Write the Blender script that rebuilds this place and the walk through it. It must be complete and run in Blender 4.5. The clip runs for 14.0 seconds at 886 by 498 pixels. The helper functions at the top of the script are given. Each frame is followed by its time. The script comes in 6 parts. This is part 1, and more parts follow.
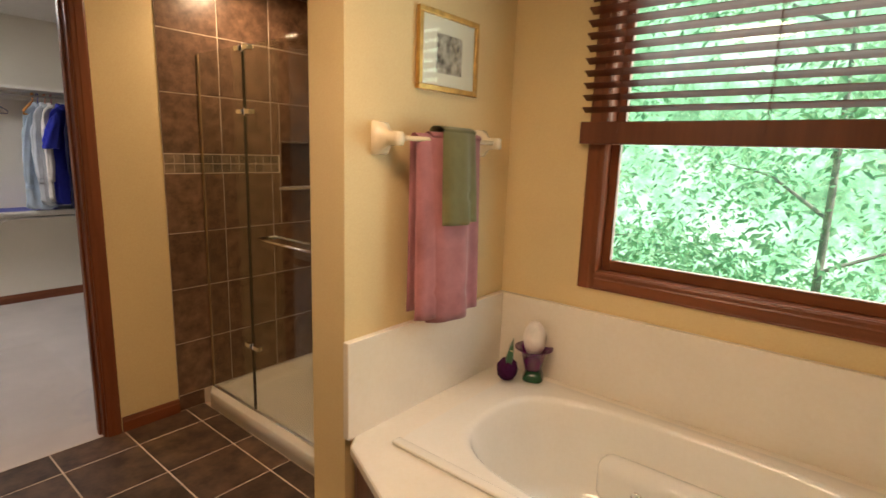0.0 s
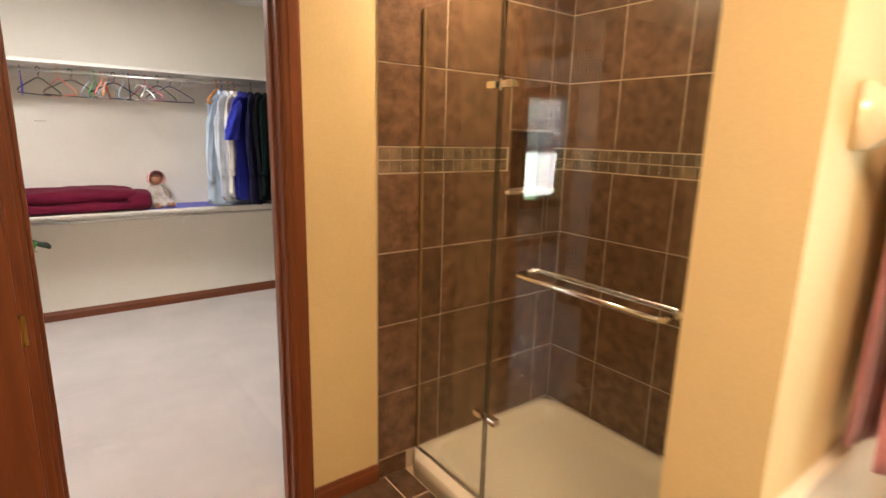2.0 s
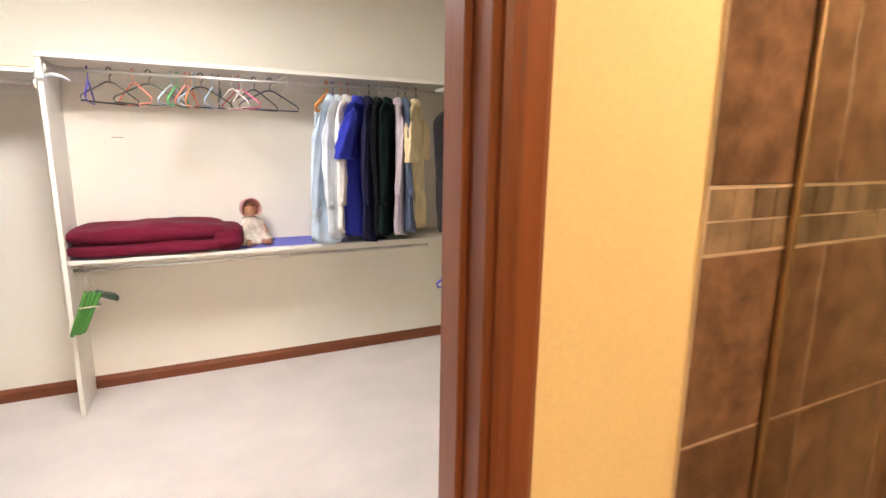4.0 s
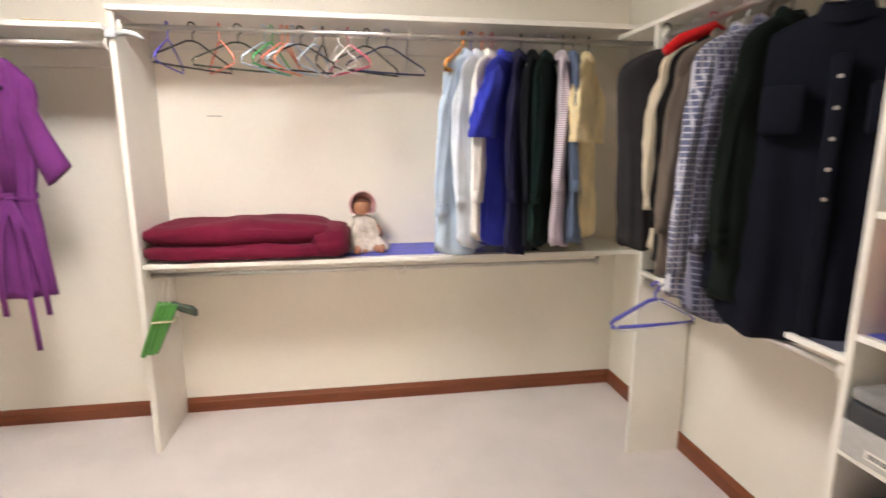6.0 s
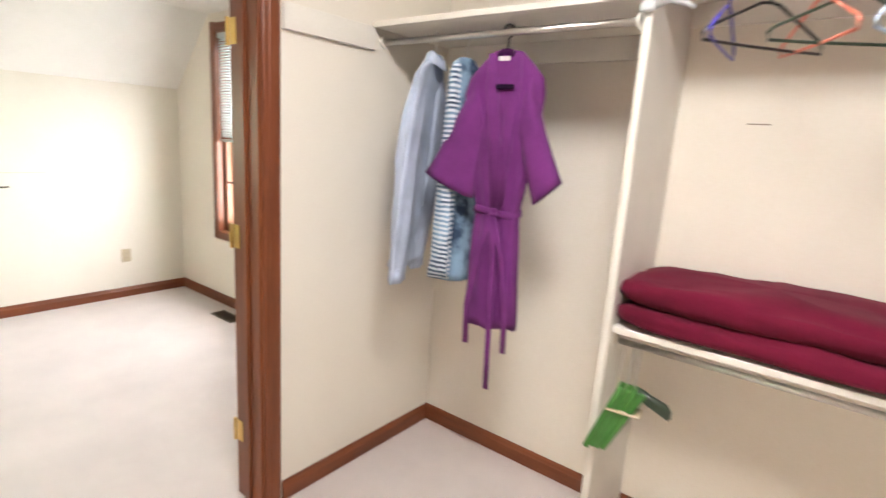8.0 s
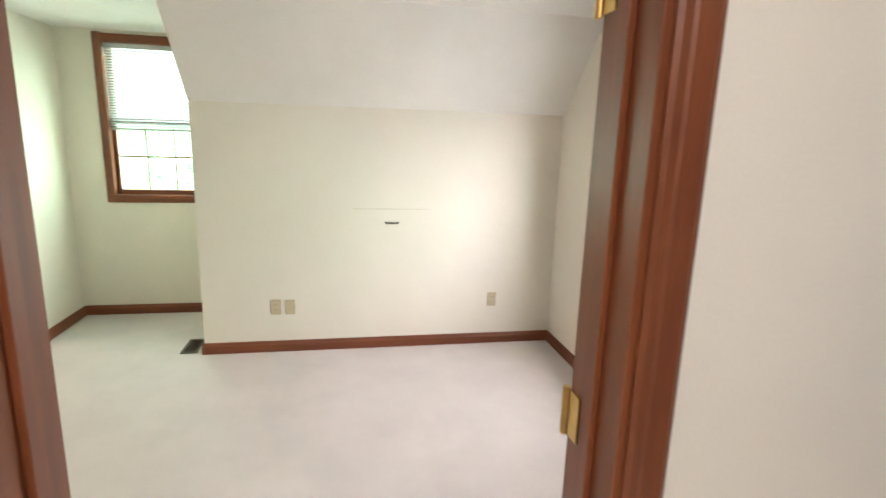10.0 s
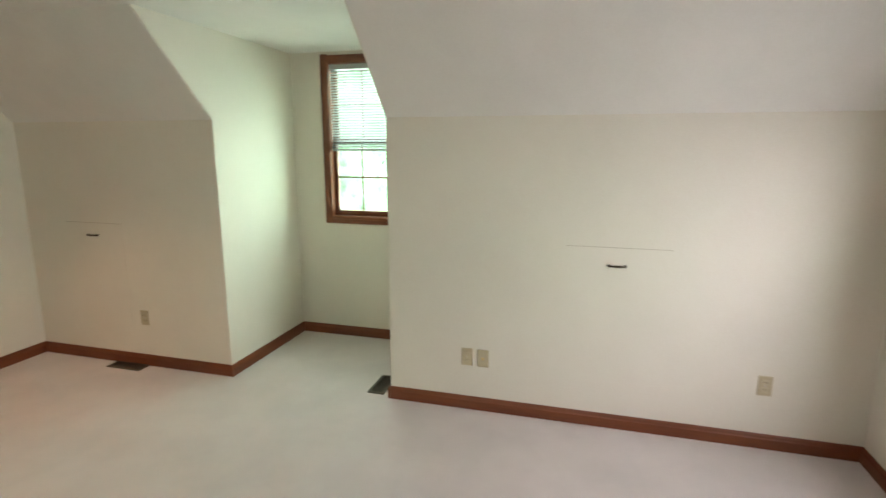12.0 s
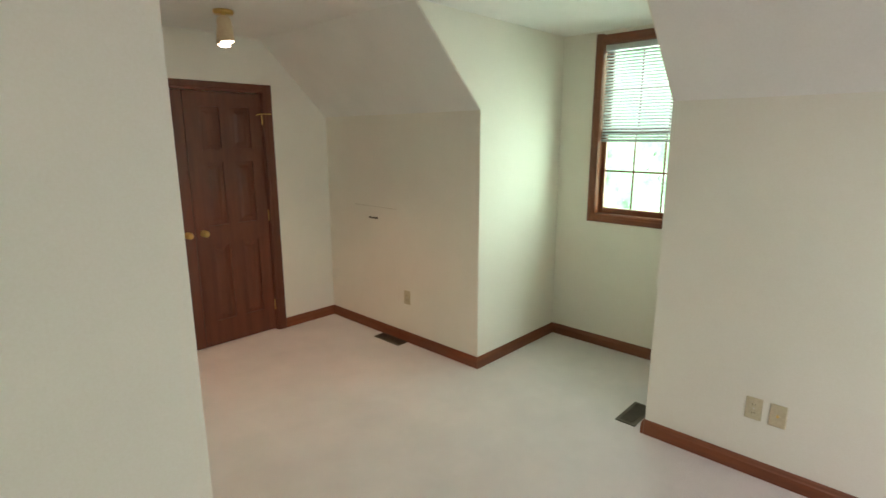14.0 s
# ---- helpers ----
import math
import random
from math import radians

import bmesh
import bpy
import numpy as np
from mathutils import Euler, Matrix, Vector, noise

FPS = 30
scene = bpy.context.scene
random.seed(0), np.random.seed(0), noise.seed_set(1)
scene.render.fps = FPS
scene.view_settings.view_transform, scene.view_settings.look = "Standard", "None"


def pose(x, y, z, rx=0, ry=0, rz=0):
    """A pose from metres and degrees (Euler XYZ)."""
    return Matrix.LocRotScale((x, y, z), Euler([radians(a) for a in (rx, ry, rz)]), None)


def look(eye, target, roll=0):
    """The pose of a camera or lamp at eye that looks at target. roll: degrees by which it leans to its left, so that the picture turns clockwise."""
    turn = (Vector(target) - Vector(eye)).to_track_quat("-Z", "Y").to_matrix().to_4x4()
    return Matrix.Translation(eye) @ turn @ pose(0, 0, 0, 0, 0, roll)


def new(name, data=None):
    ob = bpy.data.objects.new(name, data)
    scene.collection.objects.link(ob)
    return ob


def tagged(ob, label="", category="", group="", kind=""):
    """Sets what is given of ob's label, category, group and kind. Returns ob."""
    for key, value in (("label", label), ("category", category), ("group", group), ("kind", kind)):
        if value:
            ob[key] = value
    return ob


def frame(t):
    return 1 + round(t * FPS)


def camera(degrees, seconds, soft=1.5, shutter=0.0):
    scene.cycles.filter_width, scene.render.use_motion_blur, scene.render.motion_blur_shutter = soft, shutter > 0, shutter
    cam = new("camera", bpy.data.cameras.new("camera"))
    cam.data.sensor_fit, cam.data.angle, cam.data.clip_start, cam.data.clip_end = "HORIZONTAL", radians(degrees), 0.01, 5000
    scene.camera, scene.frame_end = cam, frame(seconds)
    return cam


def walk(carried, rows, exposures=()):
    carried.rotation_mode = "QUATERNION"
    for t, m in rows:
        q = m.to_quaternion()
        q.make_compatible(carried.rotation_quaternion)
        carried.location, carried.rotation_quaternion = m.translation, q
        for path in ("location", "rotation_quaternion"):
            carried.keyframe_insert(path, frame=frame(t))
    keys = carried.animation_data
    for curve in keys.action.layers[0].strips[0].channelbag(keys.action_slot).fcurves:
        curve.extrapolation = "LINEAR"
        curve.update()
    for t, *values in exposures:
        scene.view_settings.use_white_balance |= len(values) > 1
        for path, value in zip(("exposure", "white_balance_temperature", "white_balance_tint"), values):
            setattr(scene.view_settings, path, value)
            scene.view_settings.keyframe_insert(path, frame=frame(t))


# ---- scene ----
cam = camera(80.9, 14.0, shutter=0.4)
PATH = [
    (0, (-0.035, -0.291, 1.63), (1.489, 0.951, 1.26), 1.9),
    (0.5, (-0.034, -0.069, 1.621), (1.443, 1.216, 1.208), 2.3),
    (1, (-0.026, 0.209, 1.62), (1.384, 1.558, 1.184), 2.4),
    (1.5, (0.052, 0.524, 1.612), (1.355, 1.978, 1.181), 1.9),
    (2, (0.156, 0.882, 1.617), (1.332, 2.443, 1.191), 1.5),
    (2.5, (0.235, 1.295, 1.643), (1.325, 2.921, 1.233), 1.7),
    (3, (0.336, 1.645, 1.672), (1.332, 3.338, 1.299), 1.5),
    (3.2, (0.366, 1.784, 1.681), (1.326, 3.498, 1.307), 1.3),
    (3.9, (0.49, 2.19, 1.635), (1.365, 3.946, 1.249), 0.9),
    (4.6, (0.625, 2.58, 1.555), (1.419, 4.372, 1.157), 0.5),
    (5.3, (0.798, 2.937, 1.485), (1.518, 4.757, 1.077), 0.2),
    (5.5, (0.832, 3.013, 1.479), (1.462, 4.868, 1.073), 0.2),
    (6, (0.865, 3.209, 1.478), (1.174, 5.149, 1.102), 0),
    (6.5, (0.829, 3.434, 1.477), (0.733, 5.399, 1.119), 1.1),
    (7, (0.763, 3.688, 1.502), (0.254, 5.586, 1.133), 2.6),
    (7.5, (0.611, 3.88, 1.518), (-0.255, 5.641, 1.131), 3.2),
    (8, (0.416, 4.062, 1.531), (-0.779, 5.612, 1.12), 3.7),
    (8.5, (0.155, 4.223, 1.562), (-1.303, 5.521, 1.127), 3.7),
    (9, (-0.078, 4.385, 1.569), (-1.754, 5.389, 1.141), 3.4),
    (9.2, (-0.184, 4.451, 1.584), (-1.922, 5.342, 1.154), 3.1),
    (9.9, (-0.535, 4.68, 1.61), (-2.444, 5.111, 1.196), 1.9),
    (10.6, (-0.895, 4.86, 1.635), (-2.854, 4.908, 1.233), 1),
    (11.3, (-1.23, 4.972, 1.657), (-3.176, 4.727, 1.264), 0.3),
    (11.5, (-1.309, 4.928, 1.658), (-3.246, 4.629, 1.26), 0.2),
    (12, (-1.444, 4.866, 1.647), (-3.336, 4.345, 1.261), 0.1),
    (12.5, (-1.501, 4.783, 1.641), (-3.299, 3.988, 1.27), 0.5),
    (13, (-1.591, 4.728, 1.632), (-3.257, 3.685, 1.262), 0.4),
    (13.5, (-1.675, 4.697, 1.639), (-3.216, 3.483, 1.247), 0.4),
    (14, (-1.733, 4.689, 1.648), (-3.151, 3.344, 1.227), -0.1),
]
EXPOSURES = [(0, 0.7), (0.5, 0.82), (1, 1.0), (1.5, 1.25), (2, 1.6), (2.5, 2.0), (3, 2.25), (4.2, 2.2), (5.5, 2.03), (6.5, 2.1), (7.5, 2.03), (8.5, 1.92), (9, 1.78), (10.2, 1.45), (11.5, 0.93), (14, 0.9)]
walk(cam, [(t, look(eye, target, roll)) for t, eye, target, roll in PATH], EXPOSURES)

# ---- world, sun, large lights, exposure ----
world = bpy.data.worlds.new("World")
scene.world = world
world.use_nodes = True
_wn = world.node_tree
_sky = _wn.nodes.new("ShaderNodeTexSky")
_sky.sky_type, _sky.sun_disc = "NISHITA", False
_sky.sun_elevation, _sky.sun_rotation = radians(58), radians(200)
_wn.links.new(_sky.outputs[0], _wn.nodes["Background"].inputs[0])
_wn.nodes["Background"].inputs[1].default_value = 0.12


def lamp(name, kind, m, energy, colour, **more):
    data = bpy.data.lights.new(name, kind)
    data.energy, data.color = energy, colour
    if kind == "AREA":
        data.shape, data.size, data.size_y = "RECTANGLE", more["size"], more["size_y"]
    if kind == "SUN":
        data.angle = radians(more["angle"])
    if kind in ("POINT", "SPOT"):
        data.shadow_soft_size = more["radius"]
    ob = new(name, data)
    ob.matrix_world = m
    return ob


SKYLIGHT = (1.0, 0.955, 1.0)
lamp("sun", "SUN", look((0, -8, 14), (0, 0, 0)), 5.0, (1.0, 0.95, 0.86), angle=0.5)
lamp("bath_window_light", "AREA", look((2.51, -0.13, 1.72), (0, -0.13, 1.5)), 20, (0.96, 1.0, 0.96), size=1.6, size_y=1.28)
lamp("bedroom_window_light", "AREA", look((-3.3, 6.495, 1.45), (-3.3, 4, 1.25)), 23.5, SKYLIGHT, size=0.74, size_y=1.45)
lamp("dormer_window_light", "AREA", look((-5.615, 3.15, 1.69), (-3, 3.15, 1.55)), 20, (0.76, 1.0, 0.86), size=0.72, size_y=1.22)
# unseen warm lamp added under the ceiling, standing in for the bathroom's own fixtures
lamp("bath_ceiling_light", "AREA", look((0.45, 0.5, 2.55), (0.45, 0.5, 0)), 18.5, (1.0, 0.675, 0.43), size=0.5, size_y=0.5)
lamp("shower_ceiling_light", "AREA", look((1.66, 2.48, 2.55), (1.66, 2.48, 0)), 7.2, (1.0, 0.72, 0.45), size=0.12, size_y=0.12)
lamp("closet_ceiling_light", "AREA", look((0.22, 4.55, 2.7), (0.22, 4.55, 0)), 16.8, (1.0, 0.955, 0.94), size=0.6, size_y=0.6)

# ---- materials ----


def material(name, colour, rough=0.6, metal=0.0, spread=0.08, scale=3.0, fine=60.0, bump=0.1, depth=0.002, second=None,
             stretch=(1, 1, 1), contrast=(0.35, 0.65), sheen=0.0, coat=0.0, spec=0.5, random_amount=0.0, island=0.0, alpha=1.0, transmit=0.0):
    m = bpy.data.materials.new(name)
    m.use_nodes = True
    n, l = m.node_tree.nodes, m.node_tree.links
    b = n["Principled BSDF"]
    co = n.new("ShaderNodeTexCoord")
    mp = n.new("ShaderNodeMapping")
    mp.inputs["Scale"].default_value = stretch
    l.new(co.outputs["Object"], mp.inputs[0])
    big = n.new("ShaderNodeTexNoise")
    big.inputs["Scale"].default_value, big.inputs["Detail"].default_value, big.inputs["Roughness"].default_value = scale, 7, 0.6
    small = n.new("ShaderNodeTexNoise")
    small.inputs["Scale"].default_value, small.inputs["Detail"].default_value = fine, 3
    where = mp.outputs[0]
    if random_amount:
        shift, times = n.new("ShaderNodeVectorMath"), n.new("ShaderNodeMath")
        times.operation = "MULTIPLY"
        times.inputs[1].default_value = 90.0
        l.new(n.new("ShaderNodeObjectInfo").outputs["Random"], times.inputs[0])
        l.new(mp.outputs[0], shift.inputs[0])
        l.new(times.outputs[0], shift.inputs[1])
        where = shift.outputs[0]
    l.new(where, big.inputs["Vector"])
    l.new(where, small.inputs["Vector"])
    ramp = n.new("ShaderNodeValToRGB")
    dark = [max(0, c * (1 - spread)) for c in colour]
    light = [min(1, c * (1 + spread)) for c in colour] if second is None else list(second)
    ramp.color_ramp.elements[0].position, ramp.color_ramp.elements[1].position = contrast
    ramp.color_ramp.elements[0].color = (*dark, 1)
    ramp.color_ramp.elements[1].color = (*light, 1)
    l.new(big.outputs["Fac"], ramp.inputs[0])
    mix = n.new("ShaderNodeMix")
    mix.data_type, mix.blend_type = "RGBA", "OVERLAY"
    mix.inputs[0].default_value = 0.14
    l.new(ramp.outputs[0], mix.inputs[6])
    l.new(small.outputs["Fac"], mix.inputs[7])
    out = mix.outputs[2]
    if random_amount or island:
        if random_amount:
            src = n.new("ShaderNodeObjectInfo").outputs["Random"]
        else:
            src = n.new("ShaderNodeNewGeometry").outputs["Random Per Island"]
        rng = n.new("ShaderNodeMapRange")
        k = random_amount or island
        rng.inputs[3].default_value, rng.inputs[4].default_value = 1 - k, 1 + k
        l.new(src, rng.inputs[0])
        hs = n.new("ShaderNodeHueSaturation")
        l.new(rng.outputs[0], hs.inputs["Value"])
        l.new(out, hs.inputs["Color"])
        out = hs.outputs[0]
    l.new(out, b.inputs["Base Color"])
    b.inputs["Roughness"].default_value, b.inputs["Metallic"].default_value = rough, metal
    b.inputs["Specular IOR Level"].default_value = spec
    b.inputs["Sheen Weight"].default_value = sheen
    b.inputs["Coat Weight"].default_value = coat
    b.inputs["Transmission Weight"].default_value = transmit
    b.inputs["Alpha"].default_value = alpha
    if bump:
        bp = n.new("ShaderNodeBump")
        bp.inputs["Strength"].default_value, bp.inputs["Distance"].default_value = bump, depth
        l.new(small.outputs["Fac"], bp.inputs["Height"])
        l.new(bp.outputs[0], b.inputs["Normal"])
    return m


def glass_material(name, tint=(1, 1, 1), gloss=0.035):
    m = bpy.data.materials.new(name)
    m.use_nodes = True
    n, l = m.node_tree.nodes, m.node_tree.links
    n.remove(n["Principled BSDF"])
    clear, shine, mix, facing = (n.new("ShaderNodeBsdfTransparent"), n.new("ShaderNodeBsdfGlossy"), n.new("ShaderNodeMixShader"),
                                 n.new("ShaderNodeLayerWeight"))
    clear.inputs[0].default_value = (*tint, 1)
    shine.inputs["Roughness"].default_value = 0.01
    facing.inputs["Blend"].default_value = 0.5
    power, scale = n.new("ShaderNodeMath"), n.new("ShaderNodeMath")
    power.operation, scale.operation = "POWER", "MULTIPLY_ADD"
    power.inputs[1].default_value = 5.0
    scale.inputs[1].default_value, scale.inputs[2].default_value = 0.6, gloss
    l.new(facing.outputs["Facing"], power.inputs[0])
    l.new(power.outputs[0], scale.inputs[0])
    l.new(scale.outputs[0], mix.inputs[0])
    l.new(clear.outputs[0], mix.inputs[1])
    l.new(shine.outputs[0], mix.inputs[2])
    l.new(mix.outputs[0], n["Material Output"].inputs[0])
    return m


def glow(name, colour, strength):
    m = bpy.data.materials.new(name)
    m.use_nodes = True
    b = m.node_tree.nodes["Principled BSDF"]
    b.inputs["Base Color"].default_value = (*colour, 1)
    b.inputs["Emission Color"].default_value = (*colour, 1)
    b.inputs["Emission Strength"].default_value = strength
    return m


CREAM = material("cream_paint", (0.80, 0.755, 0.665), 0.75, spread=0.03, scale=1.2, fine=140, bump=0.07, depth=0.0007)
GOLD = material("gold_paint", (0.72, 0.56, 0.30), 0.65, spread=0.04, scale=1.5, fine=150, bump=0.07, depth=0.0007)
WHITE = material("white_ceiling_paint", (0.80, 0.78, 0.74), 0.85, spread=0.03, scale=2, fine=90, bump=0.2, depth=0.001)
SHELF = material("white_shelf_paint", (0.78, 0.75, 0.68), 0.5, spread=0.04, scale=4, fine=120, bump=0.05, depth=0.0005)
WOOD = material("stained_wood", (0.17, 0.046, 0.017), 0.38, spread=0.12, scale=3, fine=40, bump=0.15, depth=0.0006, stretch=(7, 7, 0.6), second=(0.215, 0.062, 0.023))
WOOD_X = material("stained_wood_along_x", (0.17, 0.046, 0.017), 0.38, spread=0.12, scale=3, fine=40, bump=0.15, depth=0.0006, stretch=(0.6, 7, 7), second=(0.215, 0.062, 0.023))
WOOD_Y = material("stained_wood_along_y", (0.17, 0.046, 0.017), 0.38, spread=0.12, scale=3, fine=40, bump=0.15, depth=0.0006, stretch=(7, 0.6, 7), second=(0.215, 0.062, 0.023))
DARKWOOD = material("dark_stained_door", (0.115, 0.029, 0.012), 0.4, spread=0.15, scale=3, fine=40, bump=0.15, depth=0.0006, stretch=(7, 7, 0.5), second=(0.145, 0.040, 0.017))
CARPET = material("pale_carpet", (0.70, 0.63, 0.60), 0.95, spread=0.065, scale=2.2, fine=420, bump=0.7, depth=0.006, sheen=0.3)
TILE = material("brown_slate_tile", (0.105, 0.055, 0.033), 0.30, spread=0.25, scale=16, fine=75, bump=0.35, depth=0.002, second=(0.225, 0.125, 0.075), random_amount=0.12, contrast=(0.33, 0.72))
FLOORTILE = material("dark_floor_tile", (0.062, 0.037, 0.026), 0.36, spread=0.3, scale=9, fine=45, bump=0.3, depth=0.002, second=(0.15, 0.088, 0.056), random_amount=0.2)
MOSAIC = material("mosaic_tile", (0.115, 0.080, 0.052), 0.3, spread=0.3, scale=14, fine=50, bump=0.2, depth=0.001, second=(0.22, 0.155, 0.10), island=0.35)
GROUT = material("grout", (0.60, 0.49, 0.38), 0.9, spread=0.12, scale=12, fine=200, bump=0.3)
ACRYLIC = material("cream_acrylic", (0.82, 0.75, 0.64), 0.22, spread=0.03, scale=3, fine=60, bump=0.02, coat=0.3)
TUBWHITE = material("white_tub_acrylic", (0.83, 0.79, 0.71), 0.16, spread=0.02, scale=3, fine=60, bump=0.01, coat=0.4)
CHROME = material("chrome", (0.78, 0.76, 0.72), 0.14, 1.0, spread=0.05, scale=8, fine=80, bump=0.02)
STEEL = material("brushed_steel", (0.62, 0.60, 0.57), 0.32, 1.0, spread=0.08, scale=8, fine=120, bump=0.05)
BRASS = material("brass", (0.70, 0.47, 0.16), 0.28, 1.0, spread=0.1, scale=12, fine=90, bump=0.05)
GOLDFRAME = material("gilt_frame", (0.55, 0.33, 0.10), 0.35, 0.7, spread=0.2, scale=20, fine=120, bump=0.2)
IVORY = material("ivory_plastic", (0.55, 0.47, 0.32), 0.4, spread=0.03, scale=10, fine=80, bump=0.02)
CERAMIC = material("cream_ceramic", (0.82, 0.70, 0.50), 0.15, spread=0.03, scale=6, fine=60, bump=0.02, coat=0.4)
BRONZE = material("brushed_bronze", (0.42, 0.29, 0.17), 0.35, 0.9, spread=0.1, scale=8, fine=120, bump=0.05)
DARKMETAL = material("dark_bronze_grille", (0.10, 0.075, 0.05), 0.45, 0.6, spread=0.2, scale=15, fine=90, bump=0.1)
BLACK = material("black_plastic", (0.012, 0.012, 0.014), 0.4, spread=0.2, scale=10, fine=80, bump=0.05)
BLINDWHITE = material("white_blind_slat", (0.52, 0.55, 0.56), 0.45, spread=0.03, scale=6, fine=80, bump=0.02)
BLUELINER = material("blue_shelf_liner", (0.10, 0.11, 0.52), 0.5, spread=0.12, scale=7, fine=70, bump=0.1)
GLASS = glass_material("shower_glass", (0.93, 0.95, 0.92))
PANE = glass_material("window_glass", (0.97, 0.99, 0.97))


def cloth(name, colour, fine=300.0, spread=0.14, sheen=0.06, rough=0.9):
    return material(name, colour, rough, spread=spread, scale=6, fine=fine, bump=0.22, depth=0.001, sheen=sheen if max(colour) > 0.08 else 0.0, spec=0.15)


# ---- mesh helpers ----


def link(name, bm, mat, smooth=False):
    bmesh.ops.recalc_face_normals(bm, faces=bm.faces)
    me = bpy.data.meshes.new(name)
    bm.to_mesh(me)
    bm.free()
    me.materials.append(mat)
    if smooth:
        me.polygons.foreach_set("use_smooth", [True] * len(me.polygons))
    return new(name, me)


def part(name, bm, mat, parent, label="", smooth=False):
    ob = link(name, bm, mat, smooth)
    ob.parent = parent
    if label:
        ob["label"] = label
    return ob


def thing(name, label, category, group="", m=None, kind=""):
    ob = new(name)
    ob.empty_display_size = 0.05
    if m is not None:
        ob.matrix_world = m
    return tagged(ob, label, category, group, kind)


def box(x0, x1, y0, y1, z0, z1, bevel=0.0, bm=None, seg=1):
    bm = bm or bmesh.new()
    made = bmesh.ops.create_cube(bm, size=1.0, matrix=Matrix.Translation(((x0 + x1) / 2, (y0 + y1) / 2, (z0 + z1) / 2))
                                 @ Matrix.Diagonal((x1 - x0, y1 - y0, z1 - z0, 1)))
    if bevel:
        edges = {e for v in made["verts"] for e in v.link_edges}
        bmesh.ops.bevel(bm, geom=list(edges), offset=bevel, segments=seg, affect="EDGES", profile=0.5)
    return bm


def tube(points, radius, sides=8, bm=None, closed=False, caps=True):
    """A round bar along the points; radius may be one number or one for each point."""
    bm = bm or bmesh.new()
    pts = [Vector(p) for p in points]
    n = len(pts)
    radii = [float(r) for r in radius] if isinstance(radius, (list, tuple)) else [radius] * n
    rings = []
    up = Vector((0, 0, 1))
    for i, p in enumerate(pts):
        a = pts[(i - 1) % n] if (closed or i) else p
        b = pts[(i + 1) % n] if (closed or i < n - 1) else p
        d = (b - a).normalized()
        s = d.cross(up)
        if s.length < 0.05:
            s = d.cross(Vector((0, 1, 0)))
        s.normalize()
        u = s.cross(d)
        rings.append([bm.verts.new(p + radii[i] * (math.cos(2 * math.pi * k / sides) * s + math.sin(2 * math.pi * k / sides) * u))
                      for k in range(sides)])
    for i in range(n if closed else n - 1):
        r, q = rings[i], rings[(i + 1) % n]
        for k in range(sides):
            bm.faces.new((r[k], r[(k + 1) % sides], q[(k + 1) % sides], q[k]))
    if caps and not closed:
        bm.faces.new(rings[0])
        bm.faces.new(rings[-1])
    return bm


def lathe(profile, centre=(0, 0, 0), sides=24, bm=None):
    """A turned shape from (radius, height) pairs."""
    bm = bm or bmesh.new()
    c = Vector(centre)
    rings = []
    for r, z in profile:
        rings.append([bm.verts.new(c + Vector((r * math.cos(2 * math.pi * k / sides), r * math.sin(2 * math.pi * k / sides), z))) for k in range(sides)])
    for r, q in zip(rings, rings[1:]):
        for k in range(sides):
            bm.faces.new((r[k], r[(k + 1) % sides], q[(k + 1) % sides], q[k]))
    bm.faces.new(rings[0])
    bm.faces.new(rings[-1])
    return bm


def loft(rings, bm=None, caps=True):
    bm = bm or bmesh.new()
    vs = [[bm.verts.new(p) for p in r] for r in rings]
    n = len(vs[0])
    for r, q in zip(vs, vs[1:]):
        for k in range(n):
            bm.faces.new((r[k], r[(k + 1) % n], q[(k + 1) % n], q[k]))
    if caps:
        bm.faces.new(vs[0])
        bm.faces.new(vs[-1])
    return bm


